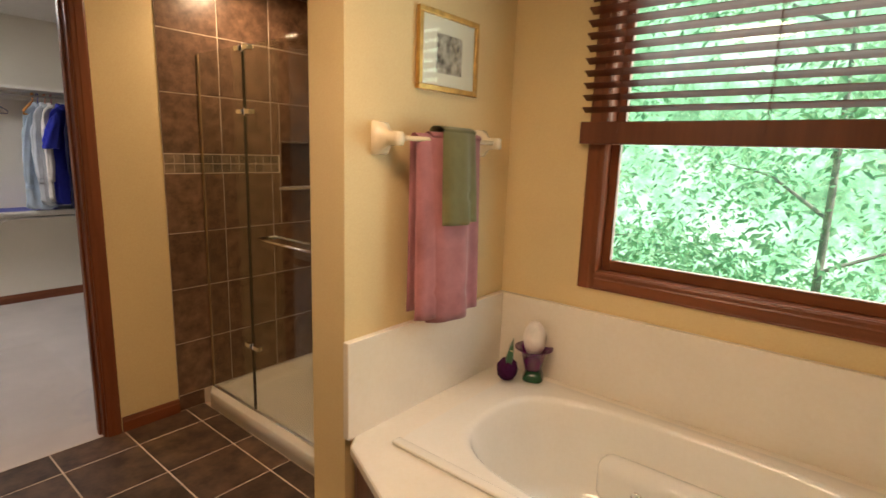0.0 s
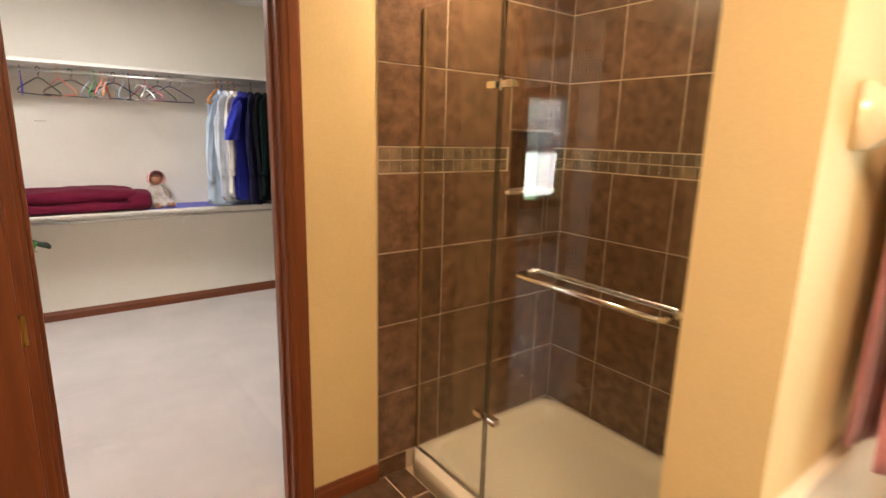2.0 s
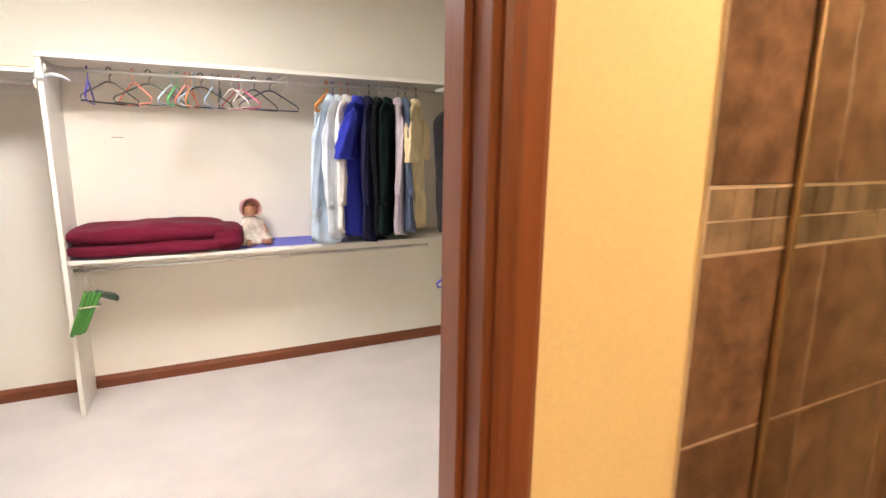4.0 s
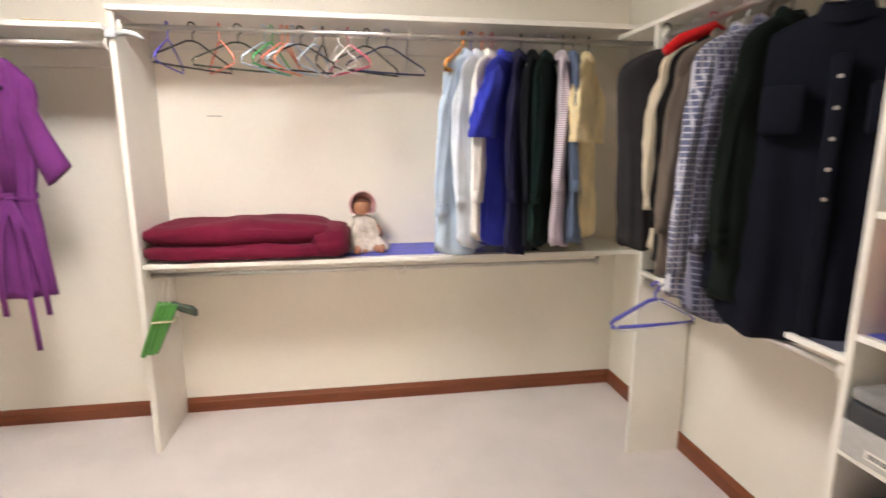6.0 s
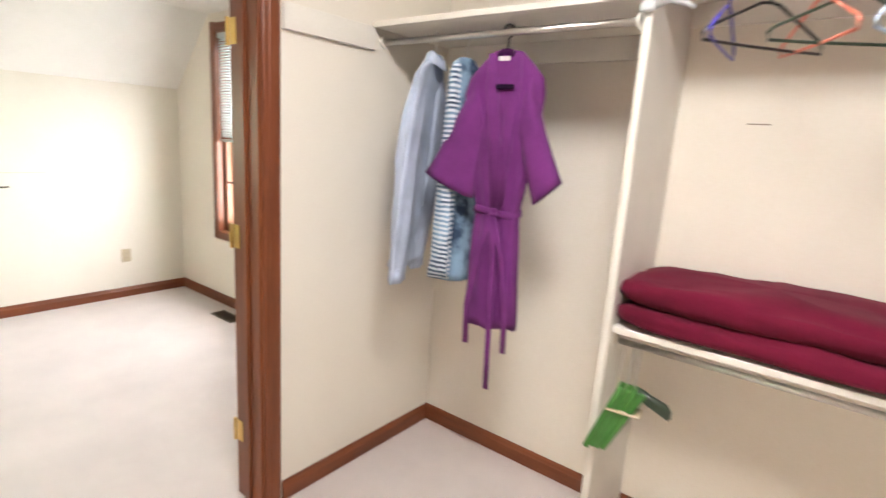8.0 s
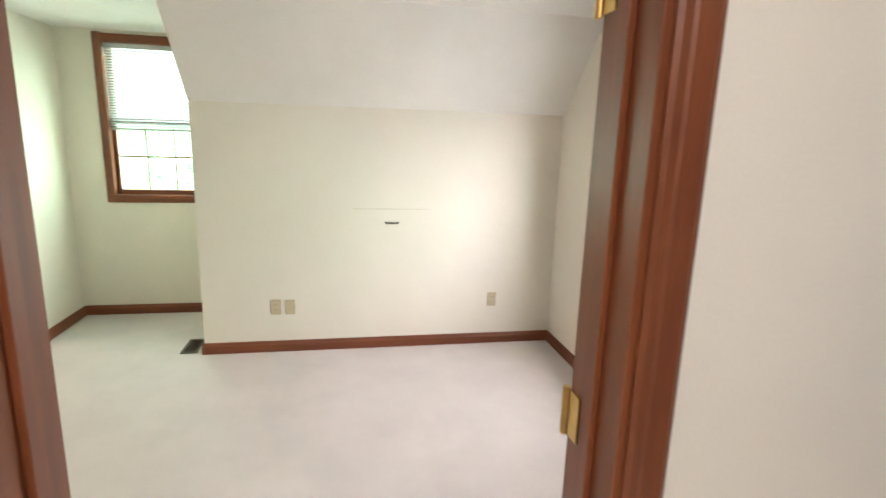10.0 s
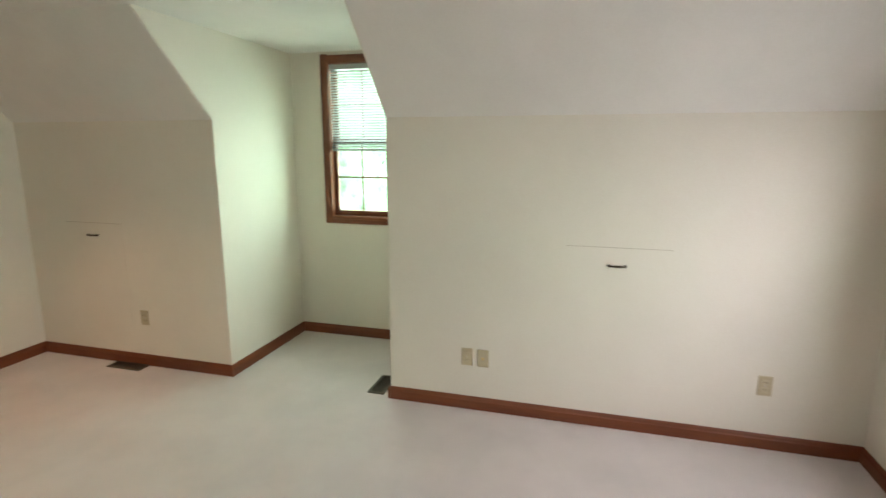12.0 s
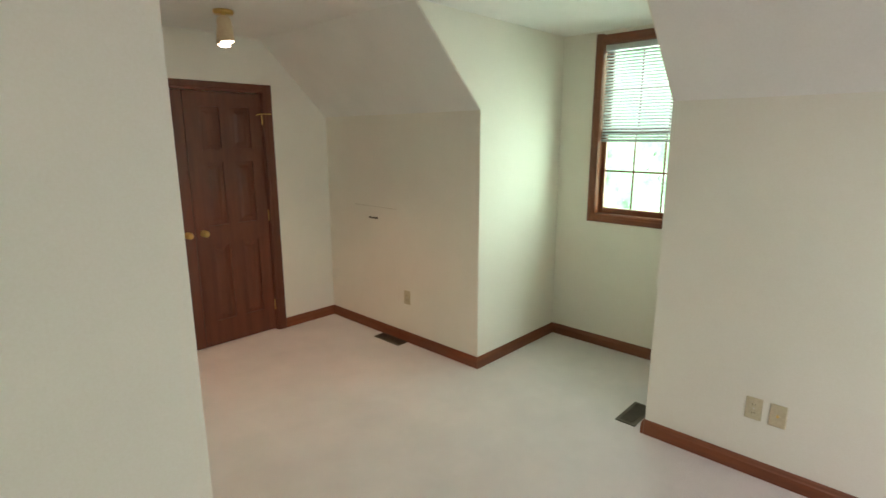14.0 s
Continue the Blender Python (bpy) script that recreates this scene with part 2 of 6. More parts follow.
def solid(xs, ys, zs, holes):
    """A slab between the grid's first and last values, with box-shaped holes; holes: (x0, x1, y0, y1, z0, z1)."""
    bm = bmesh.new()
    for h in holes:
        xs, ys, zs = xs + list(h[0:2]), ys + list(h[2:4]), zs + list(h[4:6])
    lo, hi = (min(xs[:2]), min(ys[:2]), min(zs[:2])), (max(xs[:2]), max(ys[:2]), max(zs[:2]))
    g = [sorted({round(v, 4) for v in a if l - 1e-6 <= v <= h + 1e-6}) for a, l, h in zip((xs, ys, zs), lo, hi)]
    nx, ny, nz = (len(a) - 1 for a in g)

    def full(i, j, k):
        if not (0 <= i < nx and 0 <= j < ny and 0 <= k < nz):
            return False
        c = [(g[a][q] + g[a][q + 1]) / 2 for a, q in enumerate((i, j, k))]
        return not any(h[0] < c[0] < h[1] and h[2] < c[1] < h[3] and h[4] < c[2] < h[5] for h in holes)
    made = {}

    def v(i, j, k):
        if (i, j, k) not in made:
            made[i, j, k] = bm.verts.new((g[0][i], g[1][j], g[2][k]))
        return made[i, j, k]
    for i in range(nx):
        for j in range(ny):
            for k in range(nz):
                if not full(i, j, k):
                    continue
                if not full(i - 1, j, k):
                    bm.faces.new((v(i, j, k), v(i, j, k + 1), v(i, j + 1, k + 1), v(i, j + 1, k)))
                if not full(i + 1, j, k):
                    bm.faces.new((v(i + 1, j, k), v(i + 1, j + 1, k), v(i + 1, j + 1, k + 1), v(i + 1, j, k + 1)))
                if not full(i, j - 1, k):
                    bm.faces.new((v(i, j, k), v(i + 1, j, k), v(i + 1, j, k + 1), v(i, j, k + 1)))
                if not full(i, j + 1, k):
                    bm.faces.new((v(i, j + 1, k), v(i, j + 1, k + 1), v(i + 1, j + 1, k + 1), v(i + 1, j + 1, k)))
                if not full(i, j, k - 1):
                    bm.faces.new((v(i, j, k), v(i, j + 1, k), v(i + 1, j + 1, k), v(i + 1, j, k)))
                if not full(i, j, k + 1):
                    bm.faces.new((v(i, j, k + 1), v(i + 1, j, k + 1), v(i + 1, j + 1, k + 1), v(i, j + 1, k + 1)))
    return bm


def wall(name, x0, x1, y0, y1, z1, mat, label, holes=(), z0=0.0):
    ob = link(name, solid([x0, x1], [y0, y1], [z0, z1], list(holes)), mat)
    return tagged(ob, label, "wall", kind="structure")


# ---- the large structure ----
HB, HC, HR = 2.62, 2.75, 2.40      # ceilings of bathroom, closet, bedroom
NICHE = (2.0, 2.31, 2.70, 2.905, 1.345, 1.655)
# bathroom
wall("wall_bath_window", 2.355, 2.52, -2.5, 1.225, HB, GOLD, "gold painted bathroom wall with a window", [(2.3, 2.6, -0.96, 0.70, 1.07, 2.42)])
wall("wall_bath_towel", 1.232, 2.52, 1.225, 1.432, HB, GOLD, "gold painted wall stub between tub and shower")
wall("wall_shower_back", 2.425, 2.56, 1.432, 2.81, HB, GROUT, "grouted wall behind the shower tiles")
wall("wall_bath_door", -1.25, 2.56, 2.81, 2.93, HC, GOLD, "gold painted wall with a doorway to the closet",
     [(0.055, 0.864, 2.7, 3.0, -1, 2.32), NICHE])
wall("wall_bath_south", -1.4, 2.52, -2.62, -2.5, HB, GOLD, "gold painted bathroom wall")
wall("wall_bath_west", -1.37, -1.25, -2.5, 2.93, HB, GOLD, "gold painted bathroom wall")
# closet, lined on the bathroom side with its own cream face
wall("wall_closet_front", -1.25, 2.42, 2.93, 2.938, HC, CREAM, "cream painted closet wall with a doorway", [(0.055, 0.864, 2.9, 3.0, -1, 2.32)])
wall("wall_closet_back", -1.37, 2.56, 6.16, 6.30, HC, CREAM, "cream painted back wall of the closet")
wall("wall_closet_right", 2.42, 2.56, 2.93, 6.16, HC, CREAM, "cream painted side wall of the closet")
wall("wall_closet_bulge", 2.13, 2.42, 2.938, 3.846, HC, CREAM, "cream painted boxed-out wall beside the shelves")
wall("wall_closet_left", -1.412, -1.25, 2.93, 6.16, HC, CREAM, "cream painted closet wall with a doorway to the bedroom",
     [(-1.5, -1.1, 4.25, 5.14, -1, 2.05)])
# bedroom
wall("wall_bedroom_window", -4.62, -1.25, 6.36, 6.50, 2.6, CREAM, "cream painted bedroom wall with a window", [(-3.795, -2.805, 6.3, 6.6, 0.635, 2.265)])
wall("wall_bedroom_east", -1.42, -1.412, 3.37, 6.36, 2.6, CREAM, "cream painted bedroom wall beside the closet door", [(-1.5, -1.1, 4.25, 5.14, -1, 2.05)])
wall("wall_bedroom_stub", -2.205, -1.37, 3.25, 3.37, 2.6, CREAM, "cream painted wall corner in the bedroom")
wall("wall_bedroom_hall", -2.205, -2.07, 0.55, 3.25, 2.6, CREAM, "cream painted bedroom wall")
wall("wall_bedroom_far", -4.62, -2.07, 0.55, 0.67, 2.6, CREAM, "cream painted bedroom wall with closet doors", [(-3.875, -2.635, 0.5, 0.7, -1, 1.995)])
wall("wall_bedroom_far_backing", -3.95, -2.55, 0.43, 0.55, 2.6, CREAM, "plain wall closing the space behind the doors")
wall("wall_knee_near", -4.60, -4.46, 3.68, 6.36, 1.82, CREAM, "cream painted knee wall under the sloped ceiling")
wall("wall_knee_far", -4.60, -4.46, 0.67, 2.44, 1.82, CREAM, "cream painted knee wall under the sloped ceiling")
wall("wall_dormer_back", -5.62, -5.47, 2.32, 3.80, 2.6, CREAM, "cream painted back wall of the dormer with a window", [(-5.7, -5.4, 2.77, 3.53, 1.055, 2.32)])


def cheek(name, y0, y1):
    """A dormer side wall: full height behind the slope, cut along the slope in front."""
    bm = bmesh.new()
    outline = [(-5.47, 0), (-4.463, 0), (-4.463, 1.823), (-3.886, 2.40), (-3.886, 2.6), (-5.47, 2.6)]
    a = [bm.verts.new((x, y0, z)) for x, z in outline]
    b = [bm.verts.new((x, y1, z)) for x, z in outline]
    bm.faces.new(a)
    bm.faces.new(list(reversed(b)))
    for i in range(len(outline)):
        j = (i + 1) % len(outline)
        bm.faces.new((a[i], b[i], b[j], a[j]))
    tagged(link(name, bm, CREAM), "cream painted side wall of the dormer", "wall", kind="structure")


cheek("wall_dormer_left", 2.32, 2.443)
cheek("wall_dormer_right", 3.677, 3.80)


def slope(name, y0, y1):
    bm = bmesh.new()
    outline = [(-4.46, 1.82), (-3.88, 2.40), (-3.88, 2.6), (-4.60, 1.88), (-4.60, 1.82)]
    a = [bm.verts.new((x, y0, z)) for x, z in outline]
    b = [bm.verts.new((x, y1, z)) for x, z in outline]
    bm.faces.new(a)
    bm.faces.new(list(reversed(b)))
    for i in range(len(outline)):
        j = (i + 1) % len(outline)
        bm.faces.new((a[i], b[i], b[j], a[j]))
    tagged(link(name, bm, WHITE), "white sloped ceiling under the roof", "ceiling", kind="structure")


slope("ceiling_slope_near", 3.6845, 6.36)
slope("ceiling_slope_far", 0.67, 2.4355)


def slab(name, x0, x1, y0, y1, z0, z1, mat, label, category):
    return tagged(link(name, box(x0, x1, y0, y1, z0, z1), mat), label, category, kind="structure")


slab("ceiling_bedroom", -3.88, -1.25, 0.55, 6.5, HR, HR + 0.1, WHITE, "white bedroom ceiling", "ceiling")
slab("ceiling_dormer", -5.47, -3.88, 2.443, 3.677, HR, HR + 0.1, WHITE, "white dormer ceiling", "ceiling")
slab("ceiling_bath", -1.4, 2.56, -2.62, 2.81, HB, HB + 0.1, WHITE, "white bathroom ceiling", "ceiling")
slab("ceiling_closet", -1.412, 2.56, 2.81, 6.3, HC, HC + 0.1, WHITE, "white closet ceiling", "ceiling")
slab("floor_bath", -1.4, 2.56, -2.62, 2.835, -0.12, -0.002, GROUT, "grout bed of the tiled bathroom floor", "floor")
slab("floor_closet", -1.40, 2.56, 2.835, 6.3, -0.12, 0.0, CARPET, "pale wall-to-wall carpet in the closet", "carpet")
slab("floor_bedroom", -5.62, -1.40, 0.43, 6.5, -0.12, 0.0, CARPET, "pale wall-to-wall carpet in the bedroom", "carpet")
slab("ground", -400, 400, -400, 400, -3.4, -3.2, material("grass_ground", (0.06, 0.11, 0.025), 0.95, spread=0.4, scale=0.4, fine=8, bump=0.6, depth=0.05), "grassy ground below the house", "ground")

# baseboards: an ogee-topped board along each wall


def baseboard(name, a, b, inward, mat, h=0.085, d=0.016):
    (x0, y0), (x1, y1) = a, b
    nx, ny = inward
    prof = [(0.001, 0.0), (d, 0.0), (d, h * 0.68), (d * 0.75, h * 0.76), (d * 0.6, h * 0.9), (d * 0.3, h), (0.001, h)]
    rings = [[(x + nx * p, y + ny * p, z) for p, z in prof] for x, y in ((x0, y0), (x1, y1))]
    tagged(link(name, loft(rings), mat), "reddish-brown stained wooden baseboard", "baseboard", kind="structure")


for nm, a, b, i, m in (
        ("baseboard", (0.935, 2.81), (1.25, 2.81), (0, -1), WOOD_X), ("baseboard", (-1.25, 2.81), (-0.02, 2.81), (0, -1), WOOD_X),
        ("baseboard", (-1.25, 6.16), (2.42, 6.16), (0, -1), WOOD_X), ("baseboard", (2.42, 3.85), (2.42, 6.16), (-1, 0), WOOD_Y),
        ("baseboard", (-1.25, 5.215), (-1.25, 6.16), (1, 0), WOOD_Y), ("baseboard", (-1.25, 2.94), (-1.25, 4.175), (1, 0), WOOD_Y),
        ("baseboard", (-4.46, 3.68), (-4.46, 6.36), (1, 0), WOOD_Y), ("baseboard", (-4.46, 0.67), (-4.46, 2.44), (1, 0), WOOD_Y),
        ("baseboard", (-4.46, 6.36), (-1.42, 6.36), (0, -1), WOOD_X), ("baseboard", (-5.47, 2.443), (-4.444, 2.443), (0, 1), WOOD_X),
        ("baseboard", (-5.47, 3.677), (-4.444, 3.677), (0, -1), WOOD_X), ("baseboard", (-5.47, 2.454), (-5.47, 3.666), (1, 0), WOOD_Y),
        ("baseboard", (-4.46, 0.67), (-3.945, 0.67), (0, 1), WOOD_X), ("baseboard", (-2.565, 0.67), (-2.205, 0.67), (0, 1), WOOD_X),
        ("baseboard", (-2.205, 0.67), (-2.205, 3.37), (-1, 0), WOOD_Y), ("baseboard", (-2.221, 3.37), (-1.42, 3.37), (0, 1), WOOD_X)):
    baseboard(nm, a, b, i, m)

# doorways: jamb lining, stop and casings


def casing_bar(bm, a, b, out, wide, proud=0.018):
    """A moulded casing board between two points on a wall; out is the wall's normal, wide the way across the board."""
    a, b, out, wide = Vector(a), Vector(b), Vector(out), Vector(wide)
    prof = [(0, 0.001), (0, proud * 0.55), (0.12, proud * 0.8), (0.3, proud * 0.8), (0.38, proud), (0.85, proud), (1.0, proud * 0.7), (1.0, 0.001)]
    loft([[p + wide * u + out * v for u, v in prof] for p in (a, b)], bm)


def doorway(name, axis, lo, hi, face0, face1, top, label, w=0.07):
    """A cased opening in a wall whose faces lie at face0 < face1 on the other axis."""
    door = thing(name, label, "door frame", kind="structure")

    def p(u, v, z):
        return (u, v, z) if axis == "x" else (v, u, z)
    t = 0.019
    for u0, u1 in ((lo, lo + t), (hi - t, hi)):
        q0, q1 = p(u0, face0 - 0.001, 0), p(u1, face1 + 0.001, top)
        part("jamb", box(q0[0], q1[0], q0[1], q1[1], 0.0, top, 0.002), WOOD, door)
    q0, q1 = p(lo, face0 - 0.001, top - t), p(hi, face1 + 0.001, top)
    part("head_jamb", box(q0[0], q1[0], q0[1], q1[1], top - t, top - 0.0005, 0.002), WOOD, door)
    mid = (face0 + face1) / 2
    for u0, u1 in ((lo + t, lo + t + 0.012), (hi - t - 0.012, hi - t)):
        q0, q1 = p(u0, mid - 0.018, 0), p(u1, mid + 0.018, top)
        part("door_stop", box(q0[0], q1[0], q0[1], q1[1], 0.0, top - t, 0.002), WOOD, door)
    for face, sgn in ((face0, -1), (face1, 1)):
        o = p(0, sgn, 0)
        for u, d in ((lo + 0.006, -1), (hi - 0.006, 1)):
            bm = bmesh.new()
            casing_bar(bm, p(u, face, 0.0), p(u, face, top + w), o, [c * w for c in p(d, 0, 0)])
            part("casing", bm, WOOD, door)
        bm = bmesh.new()
        casing_bar(bm, p(lo + 0.006, face, top - 0.006), p(hi - 0.006, face, top - 0.006), o, (0, 0, w))
        part("head_casing", bm, WOOD_X if axis == "x" else WOOD_Y, door)
    return door


door_bath = doorway("door_1", "x", 0.055, 0.864, 2.81, 2.938, 2.32, "reddish-brown stained wooden door frame between bathroom and closet")
door_bed = doorway("door_2", "y", 4.25, 5.14, -1.42, -1.25, 2.05, "reddish-brown stained wooden door frame with brass hinges")
for hz in (0.30, 1.12, 1.86):
    bm = box(-1.415, -1.378, 5.1165, 5.1205, hz - 0.045, hz + 0.045, 0.001)
    tube([(-1.426, 5.115, hz - 0.048), (-1.426, 5.115, hz + 0.048)], 0.007, 10, bm)
    part("hinge", bm, BRASS, door_bed, "brass hinge leaf left on the jamb")

# ---- windows and blinds ----


def window(name, label, axis, face, out, lo, hi, z0, z1, cols, rows, casing_w=0.09, wall_depth=0.14, meeting=None, f=0.042):
    """A double-hung window in an opening lo..hi, z0..z1 of a wall whose inner face lies at face; out is +1 or -1 towards outdoors."""
    win = thing(name, label, "window", kind="structure")
    cw = casing_w

    def p(u, d, z):
        return (u, face + out * d, z) if axis == "x" else (face + out * d, u, z)

    def bar(nm, u0, u1, d0, d1, a, b, mat, parent=win, bevel=0.003):
        q, r = p(u0, d0, a), p(u1, d1, b)
        return part(nm, box(min(q[0], r[0]), max(q[0], r[0]), min(q[1], r[1]), max(q[1], r[1]), a, b, bevel), mat, parent)
    along = WOOD_X if axis == "x" else WOOD_Y
    inward = (0, -out, 0) if axis == "x" else (-out, 0, 0)
    side = (1, 0, 0) if axis == "x" else (0, 1, 0)
    for u, sgn in ((lo + 0.008, -1), (hi - 0.008, 1)):
        bm = bmesh.new()
        casing_bar(bm, p(u, 0, z0 - cw + 0.008), p(u, 0, z1 + cw), inward, [c * sgn * cw for c in side])
        part("casing", bm, WOOD, win)
    for z, sgn in ((z0 + 0.008, -1), (z1 - 0.008, 1)):
        bm = bmesh.new()
        casing_bar(bm, p(lo + 0.008, 0, z), p(hi - 0.008, 0, z), inward, (0, 0, sgn * cw))
        part("casing", bm, along, win)
    # lining
    for u0, u1 in ((lo, lo + 0.012), (hi - 0.012, hi)):
        bar("jamb", u0, u1, -0.001, wall_depth, z0, z1, WOOD)
    bar("window_sill", lo + 0.012, hi - 0.012, -0.001, wall_depth, z0, z0 + 0.012, along)
    bar("head_jamb", lo + 0.012, hi - 0.012, -0.001, wall_depth, z1 - 0.012, z1, along)
    # sashes
    a, b = lo + 0.012, hi - 0.012
    c, d = z0 + 0.012, z1 - 0.012
    m = meeting or (c + d) / 2
    for s0, s1, dep in ((c, m + 0.02, 0.05), (m - 0.02, d, 0.085)):
        sash = thing("sash", "", "")
        sash.parent = win
        for nm, u0, u1, h0, h1, mt in (("stile", a, a + f, s0, s1, WOOD), ("stile", b - f, b, s0, s1, WOOD),
                                       ("rail", a + f, b - f, s0, s0 + f + 0.01, along), ("rail", a + f, b - f, s1 - f, s1, along)):
            bar(nm, u0, u1, dep, dep + 0.032, h0, h1, mt, sash)
        g0, g1, k0, k1 = a + f, b - f, s0 + f + 0.01, s1 - f
        pane = bar("pane", g0 - 0.004, g1 + 0.004, dep + 0.014, dep + 0.018, k0 - 0.004, k1 + 0.004, PANE, sash, 0)
        pane.visible_shadow = False
        for i in range(1, cols):
            u = g0 + (g1 - g0) * i / cols
            bar("muntin", u - 0.007, u + 0.007, dep + 0.004, dep + 0.013, k0, k1, WOOD, sash, 0.001)
        for i in range(1, rows):
            z = k0 + (k1 - k0) * i / rows
            bar("muntin", g0, g1, dep + 0.005, dep + 0.012, z - 0.007, z + 0.007, along, sash, 0.001)
    return win


def blind(label, axis, centre, lo, hi, top, bottom, pitch, width, tilt, mat, rail, cords, sag=0.0):
    """A slatted blind: head rail, bottom rail, ladders and separate slats. tilt in degrees, positive when the room edge is lower."""
    b = thing("window_blind", label, "blind")

    def bx(u0, u1, d0, d1, a, c, bevel=0.002):
        return box(u0, u1, centre + d0, centre + d1, a, c, bevel) if axis == "x" else box(centre + d0, centre + d1, u0, u1, a, c, bevel)
    part("head_rail", bx(lo, hi, -0.022, 0.022, top, top + 0.04), mat, b)
    part("bottom_rail", bx(lo, hi, -width * 0.5, width * 0.5, bottom, bottom + rail, 0.004), mat, b)
    bm = bmesh.new()
    h, w = 0.0012 if width < 0.035 else 0.0016, width / 2
    prof = [(-w, -h), (0, h * (0.6 if width < 0.035 else -0.4) + (0.002 if width < 0.035 else 0)), (w, -h), (w, h), (0, 3 * h if width < 0.035 else h), (-w, h)]
    t = radians(tilt)
    prof = [(x * math.cos(t) - z * math.sin(t), x * math.sin(t) + z * math.cos(t)) for x, z in prof]
    rings = []
    for u in (lo, hi):
        rings.append([(u, centre + x, z) if axis == "x" else (centre + x, u, z) for x, z in prof])
    loft(rings, bm)
    me = None
    z = top - pitch * 0.6
    while z > bottom + rail + pitch * 0.3:
        if me is None:
            first = part("slat", bm, mat, b)
            me = first.data
            first.location.z = z
        else:
            s = new("slat", me)
            s.parent = b
            s.location.z = z
        z -= pitch
    for u in cords:
        for e in (-width * 0.52, width * 0.52):
            q = (u, centre + e) if axis == "x" else (centre + e, u)
            part("ladder_cord", tube([(*q, bottom + rail * 0.5), (*q, top + 0.01)], 0.0012 if width < 0.035 else 0.002, 5), mat, b)
    return b


window("window_1", "dark reddish-brown wood-framed bathroom window", "y", 2.355, 1, -0.96, 0.70, 1.07, 2.42, 1, 1, 0.085, 0.165, 1.72)
blind("dark brown wooden venetian blind lowered halfway over the window", "y", 2.308, -1.04, 0.80, 2.52, 1.685, 0.054, 0.05, -24, DARKWOOD, 0.10, (0.62, 0.05, -0.55))
window("window_2", "reddish-brown wood-framed sash window beside the bedroom corner", "x", 6.36, 1, -3.795, -2.805, 0.635, 2.265, 3, 2, 0.065, 0.14, None, 0.036)
blind("white aluminium mini blind lowered halfway", "x", 6.392, -3.78, -2.82, 2.21, 1.40, 0.0215, 0.025, 46, BLINDWHITE, 0.022, (-3.6, -3.0))
window("window_3", "reddish-brown wood-framed sash window in the dormer", "y", -5.47, -1, 2.77, 3.53, 1.055, 2.32, 3, 2, 0.06, 0.15, None, 0.034)
blind("white aluminium mini blind lowered over the upper sash", "y", -5.502, 2.786, 3.514, 2.262, 1.610, 0.0215, 0.025, -38, BLINDWHITE, 0.022, (2.92, 3.38))

# ---- bedroom ----


def panel_door(name, label, x0, x1, y, z0, z1, knob_x, hinge_x):
    """A six-panel door leaf in the plane y, seen from +y."""
    d = thing(name, label, "door")
    w = x1 - x0
    st, mid = w * 0.17, w * 0.14
    cols = [(x0 + st, x0 + (w - mid) / 2), (x0 + (w + mid) / 2, x1 - st)]
    h = z1 - z0
    rows = [(z0 + 0.10 * h, z0 + 0.415 * h), (z0 + 0.49 * h, z0 + 0.735 * h), (z0 + 0.785 * h, z0 + 0.945 * h)]
    holes = [(c0, c1, y - 0.012, y + 0.1, r0, r1) for c0, c1 in cols for r0, r1 in rows]
    part("door_frame", solid([x0, x1], [y - 0.035, y], [z0, z1], holes), DARKWOOD, d)
    for c0, c1 in cols:
        for r0, r1 in rows:
            bm = bmesh.new()
            rings = []
            for k, dy in ((0.0, -0.012), (0.012, -0.0105), (0.03, -0.010), (0.052, -0.0025), (0.06, -0.002)):
                rings.append([(c0 + k, y + dy, r0 + k), (c1 - k, y + dy, r0 + k), (c1 - k, y + dy, r1 - k), (c0 + k, y + dy, r1 - k)])
            loft(rings, bm)
            part("panel", bm, DARKWOOD, d)
    bm = lathe([(0.026, 0), (0.026, 0.004), (0.010, 0.008), (0.010, 0.03), (0.022, 0.036), (0.026, 0.05), (0.020, 0.062), (0.004, 0.066)], sides=20)
    bmesh.ops.transform(bm, matrix=pose(knob_x, y, z0 + 0.915, -90), verts=bm.verts)
    part("door_knob", bm, BRASS, d, "round brass knob", True)
    for hz in (0.22, 1.0, 1.78):
        part("hinge", tube([(hinge_x, y + 0.005, z0 + hz - 0.045), (hinge_x, y + 0.005, z0 + hz + 0.045)], 0.006, 8), BRASS, d)
    return d


fd = thing("door_3", "dark stained wooden casing round a pair of closet doors", "door frame", kind="structure")
for u, sgn in ((-3.869, -1), (-2.641, 1)):
    bm = bmesh.new()
    casing_bar(bm, (u, 0.67, 0), (u, 0.67, 2.055), (0, 1, 0), (sgn * 0.075, 0, 0))
    part("casing", bm, DARKWOOD, fd)
bm = bmesh.new()
casing_bar(bm, (-3.869, 0.67, 1.988), (-2.641, 0.67, 1.988), (0, 1, 0), (0, 0, 0.067))
part("casing", bm, DARKWOOD, fd)
for x0, x1 in ((-3.875, -3.862), (-2.648, -2.635)):
    part("jamb", box(x0, x1, 0.551, 0.669, 0, 1.994, 0.001), DARKWOOD, fd)
leaf_r = panel_door("closet_door", "closed dark-stained six-panel wooden door with a brass knob", -3.860, -3.258, 0.655, 0.012, 1.985, -3.318, -3.862)
leaf_l = panel_door("closet_door", "closed dark-stained six-panel wooden door with a brass knob", -3.253, -2.650, 0.655, 0.012, 1.985, -3.198, -2.648)
